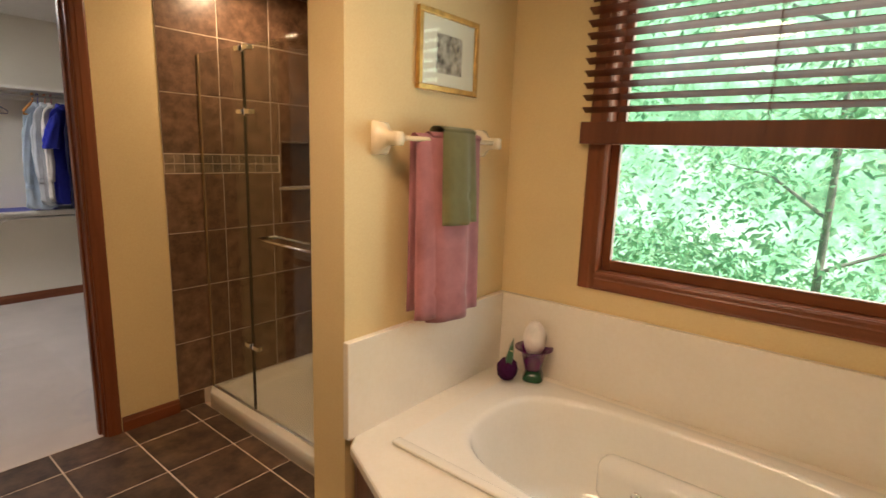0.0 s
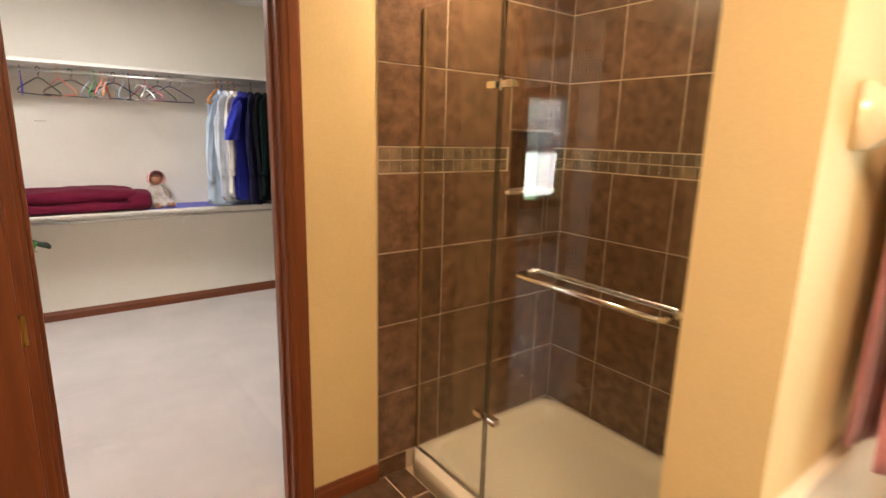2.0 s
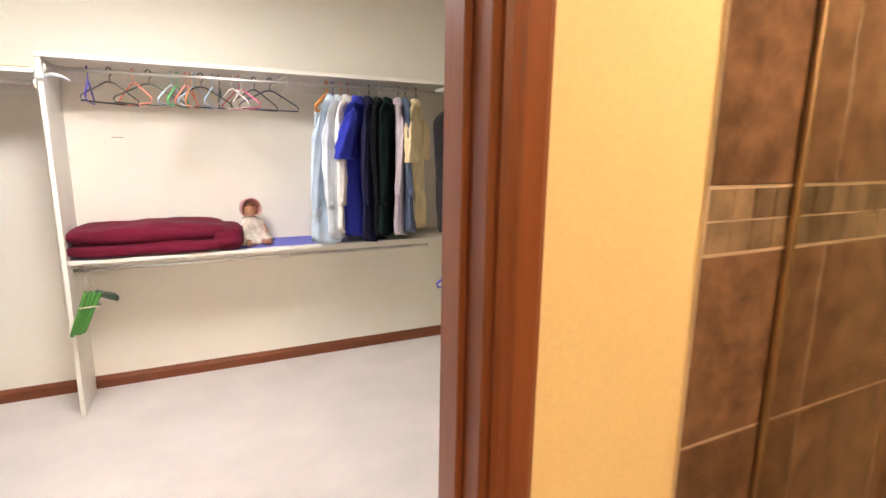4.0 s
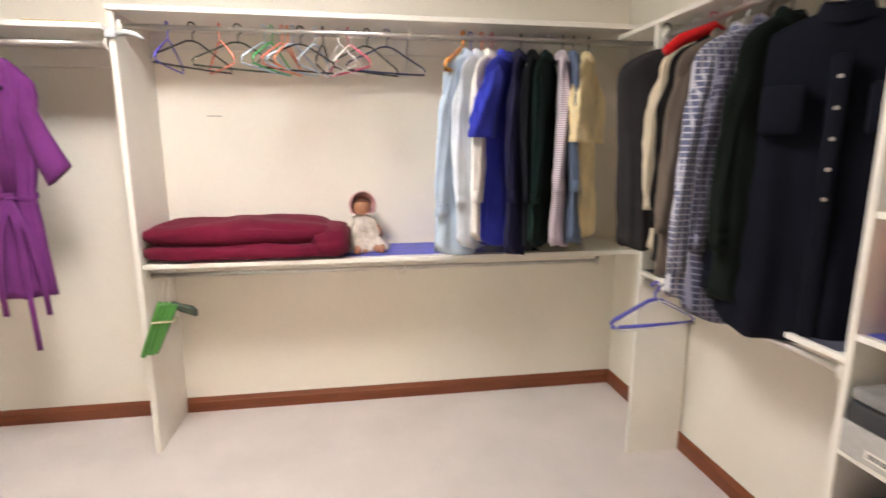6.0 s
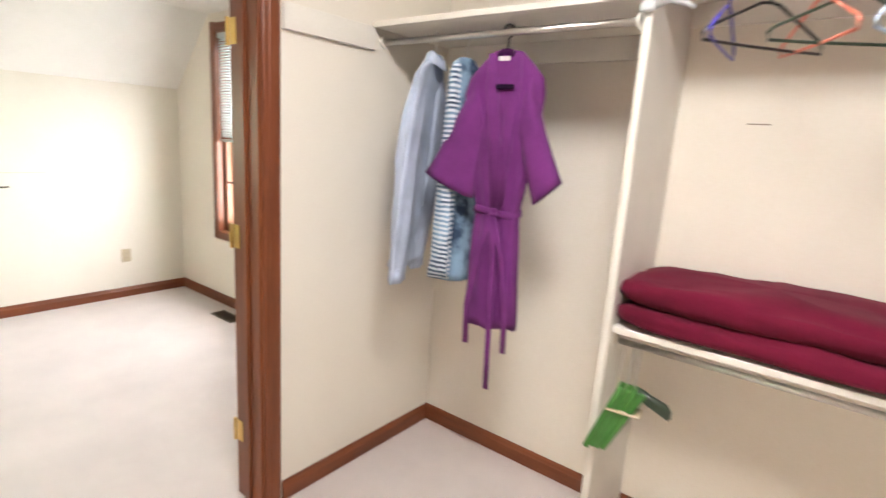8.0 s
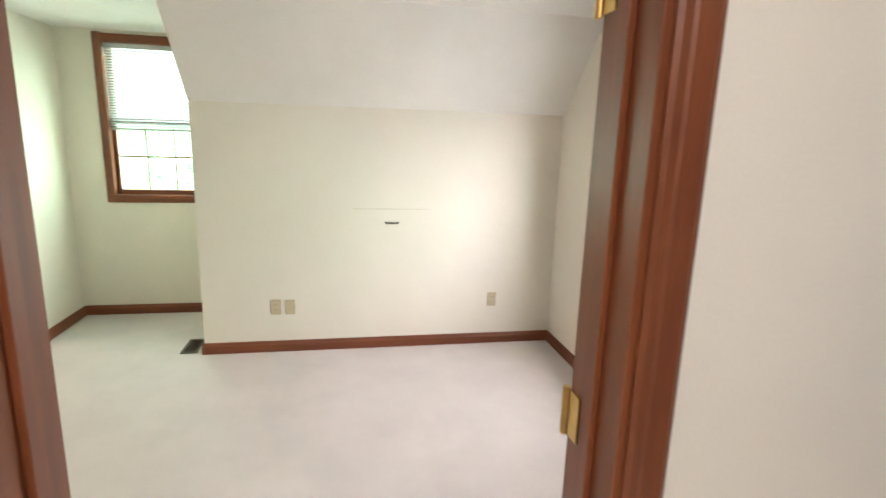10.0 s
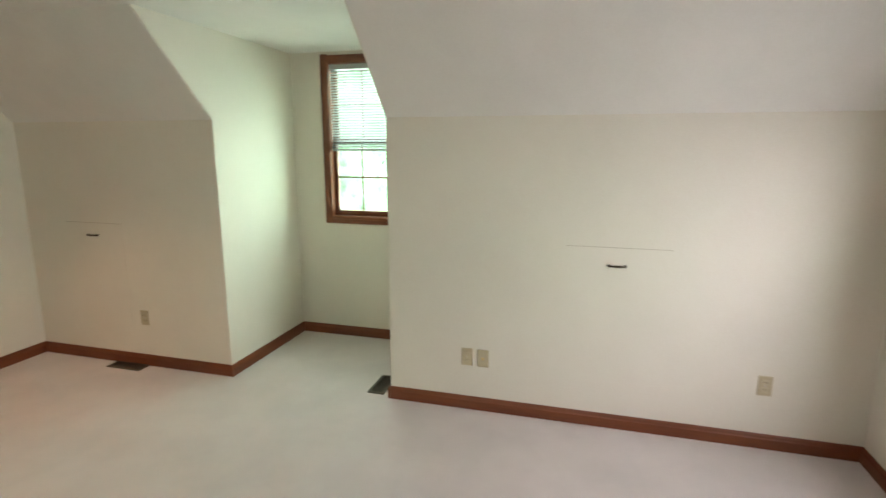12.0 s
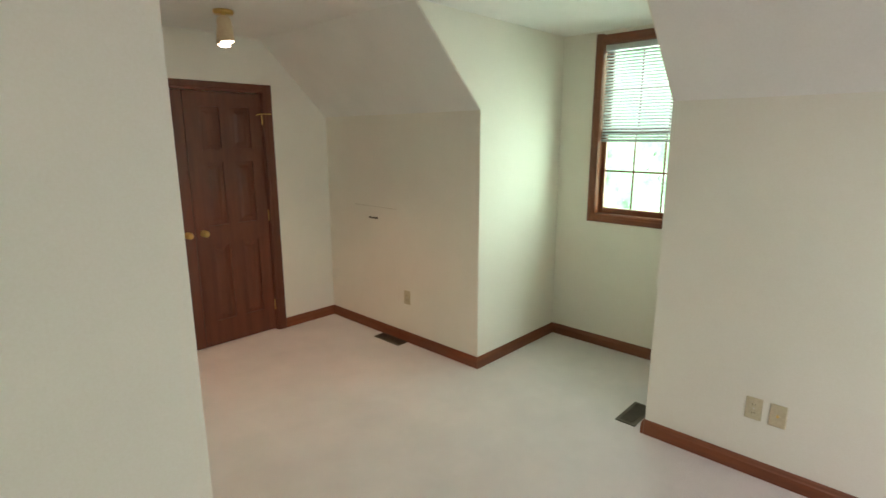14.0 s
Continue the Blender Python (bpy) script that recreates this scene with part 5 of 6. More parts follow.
BACK = (
    ("long-sleeved light blue cotton shirt on a hanger", (0.48, 0.58, 0.70), 1.41, 44, 0.44, 0.96, 0.66, "blue"),
    ("long-sleeved pale grey-blue shirt on a hanger", (0.60, 0.64, 0.70), 1.465, 48, 0.42, 0.93, 0.62, "orange"),
    ("long-sleeved white shirt on a hanger", (0.80, 0.76, 0.72), 1.515, 54, 0.42, 0.90, 0.6, "rose"),
    ("short-sleeved royal blue polo shirt on a hanger", (0.032, 0.042, 0.38), 1.585, 48, 0.43, 0.93, 0.30, "white"),
    ("dark navy shirt on a hanger", (0.018, 0.018, 0.05), 1.66, 64, 0.42, 0.97, 0.6, "black"),
    ("black long-sleeved shirt on a hanger", (0.008, 0.009, 0.012), 1.73, 62, 0.43, 0.95, 0.6, "white"),
    ("very dark green sweater on a hanger", (0.006, 0.016, 0.014), 1.80, 56, 0.44, 0.93, 0.6, "white"),
    ("white striped shirt on a hanger", (0.62, 0.58, 0.62), 1.875, 70, 0.42, 0.94, 0.55, "black"),
    ("grey-blue shirt on a hanger", (0.10, 0.13, 0.20), 1.93, 74, 0.42, 0.92, 0.55, "black"),
    ("short-sleeved pale yellow shirt on a hanger", (0.78, 0.64, 0.38), 2.01, 56, 0.43, 0.90, 0.32, "black"))
for i, (lb, col, x, ang, w, ln, sl, hg) in enumerate(BACK):
    mt = stripes("striped_shirting", col, (0.4, 0.25, 0.35), 30, False, 0.3) if "striped" in lb else cloth("shirt_cloth", col)
    garment("hanging_shirt", lb, pose(x, 5.79, 2.013, 0, 0, ang), mt, w, ln, 0.034, sl, 1.08, seed=i * 1.7, lean=(-0.02, -0.01, 0.0, 0.03, 0.0, 0.02, -0.02, 0.02, 0.0, 0.03)[i], hang=hg, group="clothes on the back rod", sleeve_r=0.085 if sl < 0.4 else 0.062, sleeve_out=0.05 if sl < 0.4 else 0.015)
PLAID = stripes("blue_plaid", (0.10, 0.11, 0.19), (0.50, 0.50, 0.56), 15, True, 0.13)
PLAID2 = stripes("dark_plaid", (0.03, 0.03, 0.06), (0.16, 0.16, 0.22), 15, True, 0.16)
garment("hanging_coat", "charcoal trousers and coat on a hanger", pose(2.11, 5.27, 1.962, 0, 0, 4), cloth("charcoal", (0.035, 0.033, 0.035)), 0.44, 0.82, 0.05, 0.0, 0.8, seed=1, collar=False, group="clothes on the side rod", category="coat")
garment("hanging_shirt", "cream cotton shirt in a clear dry-cleaning cover", pose(2.18, 5.18, 1.962, 0, 0, 12), cloth("cream_cotton", (0.55, 0.48, 0.36)), 0.35, 0.84, 0.04, 0.55, 0.95, seed=2, hang="white", group="clothes on the side rod")
garment("hanging_jacket", "black jacket on a red hanger", pose(2.18, 5.08, 1.962, 0, 0, 10), cloth("black_wool", (0.010, 0.009, 0.009)), 0.39, 0.86, 0.05, 0.6, 1.0, seed=3, hang="rose", group="clothes on the side rod", category="jacket")
garment("hanging_shirt", "taupe long-sleeved shirt on a hanger", pose(2.18, 5.0, 1.962, 0, 0, 10), cloth("taupe", (0.13, 0.105, 0.085)), 0.44, 0.90, 0.045, 0.6, 1.0, seed=4, hang="white", group="clothes on the side rod")
garment("hanging_shirt", "blue and white plaid flannel shirt on a hanger", pose(2.18, 4.905, 1.962, 0, 0, 14), PLAID, 0.46, 0.95, 0.055, 0.72, 1.05, seed=5, hang="white", group="clothes on the side rod")
garment("hanging_shirt", "dark plaid flannel shirt on a hanger", pose(2.18, 4.80, 1.962, 0, 0, 16), PLAID2, 0.46, 0.98, 0.05, 0.62, 1.08, seed=6, group="clothes on the side rod")
garment("hanging_jacket", "black-green fleece jacket on a hanger", pose(2.18, 4.71, 1.962, 0, 0, 16), cloth("black_fleece", (0.006, 0.010, 0.008)), 0.46, 0.90, 0.055, 0.6, 1.0, seed=7, group="clothes on the side rod", category="jacket")
garment("hanging_jacket", "dark navy jacket with a row of metal buttons", pose(2.205, 4.545, 1.945, 0, 0, -42), cloth("navy_wool", (0.005, 0.006, 0.012)), 0.48, 0.95, 0.075, 0.72, 1.04, seed=8, buttons=5, sleeve_r=0.075, group="clothes on the side rod", category="jacket")
bm = tube([(1.985, 5.06, 1.83), (2.05, 5.065, 1.875), (2.18, 5.07, 1.925), (2.22, 5.07, 1.91)], [0.018, 0.024, 0.022, 0.014], 10)
red_h = thing("padded_hanger", "red padded hanger top on the side rod", "hanger")
part("pad", bm, cloth("red_pad", (0.50, 0.012, 0.015)), red_h, "", True)

# narrow bay: robe, shirt and jeans
PURPLE = cloth("purple_terry", (0.150, 0.029, 0.160), 240, 0.16, 0.08)
garment("hanging_shirt", "pale grey-blue long-sleeved shirt on a white hanger", pose(-0.975, 5.74, 1.925, 0, 0, 112), cloth("pale_blue_cotton", (0.42, 0.48, 0.60)), 0.34, 0.84, 0.030, 0.79, 0.95, seed=9, hang="white", sleeve_out=0.0, lean=-0.06, swing=0.075, sleeve_r=0.085, group="clothes in the narrow bay")
DENIM = material("patched_denim", (0.035, 0.075, 0.15), 0.9, spread=0.3, scale=9, fine=240, bump=0.25, depth=0.001, second=(0.26, 0.40, 0.55), contrast=(0.42, 0.60))
_n, _l = DENIM.node_tree.nodes, DENIM.node_tree.links
_co, _sp, _wv, _up, _side, _both, _mx = (_n.new("ShaderNode" + k) for k in ("TexCoord", "SeparateXYZ", "TexWave", "Math", "Math", "Math", "Mix"))
_wv.bands_direction, _mx.data_type = "Z", "RGBA"
_wv.inputs["Scale"].default_value, _wv.inputs["Distortion"].default_value = 17, 2.0
_up.operation, _side.operation, _both.operation = "GREATER_THAN", "LESS_THAN", "MULTIPLY"
_up.inputs[1].default_value, _side.inputs[1].default_value = 0.5, -0.085
_l.new(_co.outputs["Object"], _wv.inputs["Vector"])
_l.new(_co.outputs["Object"], _sp.inputs[0])
_l.new(_wv.outputs["Fac"], _up.inputs[0])
_l.new(_sp.outputs["X"], _side.inputs[0])
_l.new(_up.outputs[0], _both.inputs[0])
_l.new(_side.outputs[0], _both.inputs[1])
_l.new(_both.outputs[0], _mx.inputs[0])
_l.new(_n["Principled BSDF"].inputs["Base Color"].links[0].from_socket, _mx.inputs[6])
_mx.inputs[7].default_value = (0.66, 0.72, 0.78, 1)
_l.new(_mx.outputs[2], _n["Principled BSDF"].inputs["Base Color"])
garment("hanging_jeans", "patchy blue denim skirt with white stripes on a hanger", pose(-0.835, 5.76, 1.925, 0, 0, 102), DENIM, 0.25, 0.87, 0.052, 0.0, 1.1, seed=10, collar=False, hang="white", group="clothes in the narrow bay", category="skirt")


def ribbon(points, width, thick):
    """A flat strip of cloth along a line of points; the width lies along x."""
    secs = []
    for k, p in enumerate(points):
        w = width[k] if isinstance(width, (list, tuple)) else width
        secs.append([(p[0] + w * cx, p[1] + thick * cy, p[2]) for cx, cy in ((-0.5, -0.3), (-0.35, -0.5), (0.35, -0.5), (0.5, -0.3), (0.5, 0.3), (0.35, 0.5), (-0.35, 0.5), (-0.5, 0.3))])
    return loft(secs)


def robe():
    t = thing("hanging_robe", "short-sleeved purple terry robe with a tied belt", "robe", "clothes in the narrow bay", pose(-0.63, 5.72, 1.925, 0, 0, 12))
    rows, n = 34, 48
    # height, left edge, right edge, half depth
    outline = ((-0.075, -0.045, 0.06, 0.030), (-0.11, -0.080, 0.095, 0.040), (-0.165, -0.135, 0.145, 0.045), (-0.22, -0.15, 0.155, 0.048), (-0.40, -0.115, 0.135, 0.050),
               (-0.58, -0.085, 0.11, 0.046), (-0.645, -0.075, 0.098, 0.040), (-0.72, -0.082, 0.105, 0.046), (-0.90, -0.085, 0.115, 0.052), (-1.085, -0.088, 0.125, 0.056))
    hs = [-o[0] for o in outline]
    rings = []
    for j in range(rows + 1):
        h = 0.075 + 1.01 * (j / rows)
        lo, hi, hd = (float(np.interp(h, hs, [o[q] for o in outline])) for q in (1, 2, 3))
        s = j / rows
        ring = []
        for i in range(n):
            a = 2 * math.pi * i / n
            c, sn = math.cos(a), math.sin(a)
            f = 1 + 0.34 * min(1, s * 2) * (0.6 * (1 - 1.7 * abs(math.sin(2.5 * a + 2 * s))) + 0.4 * (1 - 1.7 * abs(math.sin(5 * a + 1 - 2 * s))))
            x = (lo + hi) / 2 + (hi - lo) / 2 * math.copysign(abs(c) ** 0.75, c)
            y = hd * sn * f + 0.014 * noise.noise(Vector((x * 14, h * 5, 2.0))) - 0.006 * math.sin(x * 40) * max(0, s - 0.5)
            ring.append((x, y, -h - 0.012 * max(0, s - 0.9) * 10 * math.sin(3 * x * 20)))
        rings.append(ring)
    part("body", loft(rings), PURPLE, t, "", True)
    for sg, top, under, outer, inner in ((-1, (-0.10, -0.150), (-0.05, -0.36), (-0.295, -0.52), (-0.085, -0.605)), (1, (0.11, -0.150), (0.07, -0.36), (0.245, -0.515), (0.150, -0.605))):
        secs = []
        for j in range(14):
            s = j / 13
            bow = -0.012 * math.sin(s * math.pi) * sg
            ax, az = top[0] + (outer[0] - top[0]) * s + bow, top[1] + (outer[1] - top[1]) * s
            bx_, bz = under[0] + (inner[0] - under[0]) * s, under[1] + (inner[1] - under[1]) * s
            sec = []
            for i in range(22):
                a = 2 * math.pi * i / 22
                u = 0.5 + 0.5 * math.copysign(abs(math.cos(a)) ** 0.8, math.cos(a))
                y = (0.040 + 0.008 * s) * math.sin(a) * (1 + 0.25 * noise.noise(Vector((u * 4, s * 3, sg)))) - 0.012 + 0.010 * noise.noise(Vector((u * 5, s * 4, sg + 3)))
                sec.append((ax * u + bx_ * (1 - u), y, az * u + bz * (1 - u)))
            secs.append(sec)
        part("sleeve", loft(secs), PURPLE, t, "wide purple sleeve", True)
    part("lapel", ribbon([(-0.042, -0.030, -0.085), (-0.028, -0.052, -0.20), (0.0, -0.058, -0.38), (0.022, -0.054, -0.63)], [0.030, 0.044, 0.044, 0.036], 0.010), PURPLE, t, "", True)
    part("lapel", ribbon([(0.052, -0.030, -0.085), (0.056, -0.048, -0.2), (0.044, -0.054, -0.38), (0.03, -0.050, -0.62)], [0.030, 0.040, 0.040, 0.034], 0.010), PURPLE, t, "", True)
    part("belt", loft([[(0.012 + (0.092 + q) * math.cos(a), (0.050 + q) * math.sin(a), -0.645 + dz + 0.008 * math.sin(2 * a)) for a in np.linspace(0, 2 * math.pi, 33)[:-1]] for q, dz in ((-0.002, 0.014), (0.002, 0.008), (0.003, -0.008), (-0.002, -0.014))]), PURPLE, t, "", True)
    part("belt_knot", pillow_form(0.02, -0.060, -0.645, 0.016, 0.010, 0.018, 3, 0.004, seed=3), PURPLE, t, "", True)
    for x, z in ((-0.055, -1.16), (0.045, -1.33), (0.10, -1.17)):
        part("belt_end", ribbon([(0.015, -0.066, -0.65), (x * 0.6 + 0.01, -0.074, -0.80), (x, -0.072, z + 0.16), (x + 0.004, -0.068, z)], [0.026, 0.024, 0.020, 0.022], 0.006), PURPLE, t, "", True)
    # lump in a darker robe purple; its colour holds the neck opening's shade
    part("neck_opening", pillow_form(0.008, -0.020, -0.098, 0.036, 0.022, 0.030, 3, 0.002, seed=1), cloth("neck_shade_purple", (0.03, 0.004, 0.035), 240), t, "darker purple lump for the shade inside the neck", True)
    part("hanger_loop", box(-0.01, 0.058, -0.066, -0.060, -0.208, -0.192, 0.003), cloth("dark_loop", (0.012, 0.002, 0.02)), t, "dark cloth loop")
    part("neck_label", box(-0.012, 0.028, -0.047, -0.043, -0.112, -0.097), plastic("white", COLOURS["white"]), t, "white woven neck label")
    a, c = hanger_mesh(0.36, 0.07, 0.005, 0.07)
    c.free()
    part("hanger_hook", a, plastic("black", COLOURS["black"]), t, "black plastic hanger hook", True)


robe()
# empty hangers on the lower rods
GREEN = plastic("leaf green", (0.055, 0.20, 0.035))
bunch = thing("hanger_bunch", "bunch of flat green plastic hangers with dark clip ends", "hangers", m=pose(-0.028, 5.700, 0.778, 0, 0, 6))
for k in range(4):
    bm = box(-0.0105, 0.0105, -0.026, 0.026, -0.262 + 0.006 * (k % 2), 0.004 - 0.003 * k, 0.006, seg=3)
    bmesh.ops.transform(bm, matrix=pose(-0.036 + 0.024 * k, 0.004 * (k % 3), 0, 0, 20 + 1.5 * k, 0), verts=bm.verts)
    part("hanger_bar", bm, GREEN, bunch, "flat green plastic bar", True)
for k in range(3):
    part("clip_end", tube([(0.012, 0.006 * k, -0.008 * k), (0.055, 0.004, -0.022 - 0.006 * k), (0.098, 0.002 * k, -0.034 - 0.009 * k), (0.118, 0, -0.05 - 0.009 * k)], [0.012, 0.014, 0.015, 0.008], 10), plastic("dark green", COLOURS["dark green"]), bunch, "dark clip end", True)
for k, x in enumerate((-0.05, -0.02, 0.004)):
    part("hook", tube([(x, 0, -0.004), (x - 0.006, 0.035, 0.05), (x - 0.012, 0.085, 0.085)] + [(x - 0.012, 0.110 - 0.0135 * math.cos(a), 0.107 + 0.0135 * math.sin(a)) for a in np.linspace(-0.4, 3.5, 10)], 0.0022, 6), STEEL, bunch, "steel wire hook", True)
part("tie_band", box(-0.075, 0.032, -0.033, 0.034, -0.085, -0.078, 0.002), IVORY, bunch, "pale tie band")
hanger("blue", pose(2.12, 5.22, 0.898, 0, 0, 2), "thick empty blue plastic hanger below the side shelf", 0.0085)
hanger("white", pose(2.12, 5.19, 0.898, 0, 0, 6), "empty white plastic hanger below the side shelf")

# tower contents
RED = cloth("red_fleece", (0.34, 0.006, 0.010), 240, 0.2, 0.08)
st = thing("folded_blankets", "folded red fleece with white and black layers", "blanket")
part("lower_layer", pillow_form(2.272, 4.085, 1.042, 0.122, 0.195, 0.033, 5, 0.012, seed=3), RED, st, "", True)
part("black_layer", pillow_form(2.272, 4.075, 1.088, 0.12, 0.185, 0.022, 5, 0.012, seed=5), cloth("black_fleece_layer", (0.012, 0.012, 0.013)), st, "black folded layer", True)
part("white_layer", pillow_form(2.262, 4.12, 1.116, 0.118, 0.15, 0.016, 5, 0.012, seed=8), cloth("white_fleece", (0.66, 0.62, 0.58)), st, "white folded layer", True)
part("upper_layer", pillow_form(2.272, 4.08, 1.175, 0.118, 0.185, 0.056, 3.5, 0.036, seed=9), RED, st, "rumpled red fleece", True)
bx = thing("storage_box", "grey cardboard box with printed end on a shelf", "box")
part("carton", box(2.12, 2.39, 4.13, 4.305, 0.6835, 0.775, 0.003), material("grey_card", (0.40, 0.39, 0.37), 0.7, spread=0.12), bx)
part("label", box(2.1192, 2.1205, 4.15, 4.23, 0.70, 0.725), material("label_paper", (0.70, 0.68, 0.62), 0.7), bx, "pale paper label")
for k in range(4):
    part("print_bar", box(2.1186, 2.1193, 4.155 + 0.018 * k, 4.166 + 0.018 * k, 0.706, 0.719), BLACK, bx)
bx2 = thing("shoe_tray", "black plastic case with a clear lid", "case")
part("case", box(2.115, 2.37, 4.12, 4.30, 0.776, 0.835, 0.012, seg=3), material("charcoal_plastic", (0.03, 0.032, 0.035), 0.35, spread=0.2), bx2, "", True)
part("lid", box(2.12, 2.365, 4.115, 4.295, 0.8355, 0.872, 0.012, seg=3), material("clear_grey_lid", (0.34, 0.34, 0.33), 0.2, spread=0.25, scale=12, transmit=0.3), bx2, "cloudy clear lid", True)
bowl = thing("glass_bowl", "teal ruffled glass bowl on a blue shelf liner", "bowl", m=pose(2.265, 4.0, 0.685))
bm = loft([[((r + ru * math.cos(8 * a)) * math.cos(a), (r + ru * math.cos(8 * a)) * math.sin(a), z) for a in np.linspace(0, 2 * math.pi, 49)[:-1]]
           for r, ru, z in ((0.045, 0, 0), (0.075, 0, 0.02), (0.09, 0.002, 0.05), (0.075, 0.004, 0.085), (0.085, 0.012, 0.11), (0.078, 0.012, 0.11), (0.066, 0.004, 0.085), (0.05, 0, 0.03))])
part("bowl", bm, material("teal_glass", (0.015, 0.16, 0.18), 0.1, spread=0.2, transmit=0.5, coat=0.4), bowl, "", True)
bag = thing("camera_bag", "dark purple-blue padded bag with a shoulder strap", "bag")
NYLON = material("purple_nylon", (0.028, 0.022, 0.085), 0.55, spread=0.2, scale=9, fine=200, bump=0.3)
BLKNY = material("black_nylon", (0.012, 0.012, 0.016), 0.6, spread=0.2, scale=9, fine=200, bump=0.3)
part("body", box(2.15, 2.40, 3.90, 4.25, 0.3785, 0.545, 0.04, seg=4), BLKNY, bag, "", True)
part("flap", box(2.145, 2.395, 3.895, 4.255, 0.50, 0.575, 0.03, seg=4), NYLON, bag, "padded purple flap", True)
for y0 in (3.93, 4.11):
    part("pocket", box(2.125, 2.16, y0, y0 + 0.12, 0.39, 0.50, 0.012, seg=3), NYLON, bag, "zipped front pocket", True)
part("buckle", box(2.118, 2.128, 4.06, 4.10, 0.47, 0.50, 0.003), BLACK, bag)
part("strap", tube([(2.20, 4.24, 0.53), (2.16, 4.275, 0.50), (2.125, 4.285, 0.44), (2.115, 4.27, 0.40), (2.13, 4.20, 0.392), (2.12, 4.06, 0.40)], 0.014, 8), BLKNY, bag, "black webbing strap", True)

# ---- outdoors ----
random.seed(5)


def leaves(name, label, centres, count, spread, size, mat):
    verts, faces = [], []
    for _ in range(count):
        c = random.choice(centres)
        p = Vector(c) + Vector([random.gauss(0, s) for s in spread])
        r = Euler((random.uniform(-1.0, 1.0), random.uniform(-1.0, 1.0), random.uniform(0, 6.3))).to_matrix()
        k = size * random.uniform(0.6, 1.4)
        b0 = len(verts)
        for q in ((-0.5, 0, 0), (0, -0.26, 0.06), (0.55, 0, -0.02), (0, 0.26, 0.06)):
            verts.append(p + r @ (Vector(q) * k))
        faces.append((b0, b0 + 1, b0 + 2, b0 + 3))
    me = bpy.data.meshes.new(name)
    me.from_pydata(verts, [], faces)
    me.materials.append(mat)
    return tagged(new(name, me), label, "foliage", kind="stuff")


LEAF = bpy.data.materials.new("leaf")
LEAF.use_nodes = True
_n, _l = LEAF.node_tree.nodes, LEAF.node_tree.links
_b = _n["Principled BSDF"]
_geo = _n.new("ShaderNodeNewGeometry")
_rp = _n.new("ShaderNodeValToRGB")
_rp.color_ramp.elements[0].color, _rp.color_ramp.elements[1].color = (0.11, 0.21, 0.12, 1), (0.21, 0.35, 0.22, 1)
_l.new(_geo.outputs["Random Per Island"], _rp.inputs[0])
_l.new(_rp.outputs[0], _b.inputs["Base Color"])
_b.inputs["Roughness"].default_value = 0.5
_tr = _n.new("ShaderNodeBsdfTranslucent")
_l.new(_rp.outputs[0], _tr.inputs[0])
_ad = _n.new("ShaderNodeAddShader")
_l.new(_b.outputs[0], _ad.inputs[0])
_l.new(_tr.outputs[0], _ad.inputs[1])
_l.new(_ad.outputs[0], _n["Material Output"].inputs[0])


def foliage_backdrop(name, a, b, z0, z1, strength, lights=(0.30, 0.62)):
    """An upright glowing sheet well outside a window, coloured as a distant sunlit wood."""
    m = bpy.data.materials.new("glowing_wood_sheet")
    m.use_nodes = True
    n, l = m.node_tree.nodes, m.node_tree.links
    n.remove(n["Principled BSDF"])
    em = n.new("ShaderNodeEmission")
    co = n.new("ShaderNodeTexCoord")
    t1, t2 = n.new("ShaderNodeTexNoise"), n.new("ShaderNodeTexNoise")
    t1.inputs["Scale"].default_value, t1.inputs["Detail"].default_value, t1.inputs["Roughness"].default_value = 0.9, 9, 0.72
    t2.inputs["Scale"].default_value, t2.inputs["Detail"].default_value = 0.25, 3
    l.new(co.outputs["Object"], t1.inputs["Vector"])
    l.new(co.outputs["Object"], t2.inputs["Vector"])
    mx = n.new("ShaderNodeMath")
    mx.operation = "MULTIPLY_ADD"
    mx.inputs[1].default_value = 0.75
    l.new(t1.outputs["Fac"], mx.inputs[0])
    k = n.new("ShaderNodeMath")
    k.operation = "MULTIPLY"
    k.inputs[1].default_value = 0.3
    l.new(t2.outputs["Fac"], k.inputs[0])
    l.new(k.outputs[0], mx.inputs[2])
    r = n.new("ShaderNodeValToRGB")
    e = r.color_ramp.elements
    # sunlit and shaded leaf tones are put straight into the emission colour
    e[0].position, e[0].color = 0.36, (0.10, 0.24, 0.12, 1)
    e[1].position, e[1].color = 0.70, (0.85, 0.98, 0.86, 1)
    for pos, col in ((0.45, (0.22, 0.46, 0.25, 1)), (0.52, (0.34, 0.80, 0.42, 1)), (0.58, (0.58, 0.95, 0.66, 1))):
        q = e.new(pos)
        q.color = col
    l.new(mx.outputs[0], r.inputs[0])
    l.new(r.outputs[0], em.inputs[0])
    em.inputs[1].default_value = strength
    l.new(em.outputs[0], n["Material Output"].inputs[0])
    bm = bmesh.new()
    vs = [bm.verts.new(p) for p in ((*a, z0), (*b, z0), (*b, z1), (*a, z1))]
    bm.faces.new(vs)
    tagged(link(name, bm, m), "glowing backdrop sheet coloured as distant sunlit green woodland", "backdrop", kind="structure")


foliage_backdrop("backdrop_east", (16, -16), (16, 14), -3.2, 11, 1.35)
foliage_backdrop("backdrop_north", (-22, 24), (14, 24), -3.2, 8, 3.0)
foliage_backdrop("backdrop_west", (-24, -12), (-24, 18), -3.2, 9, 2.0)


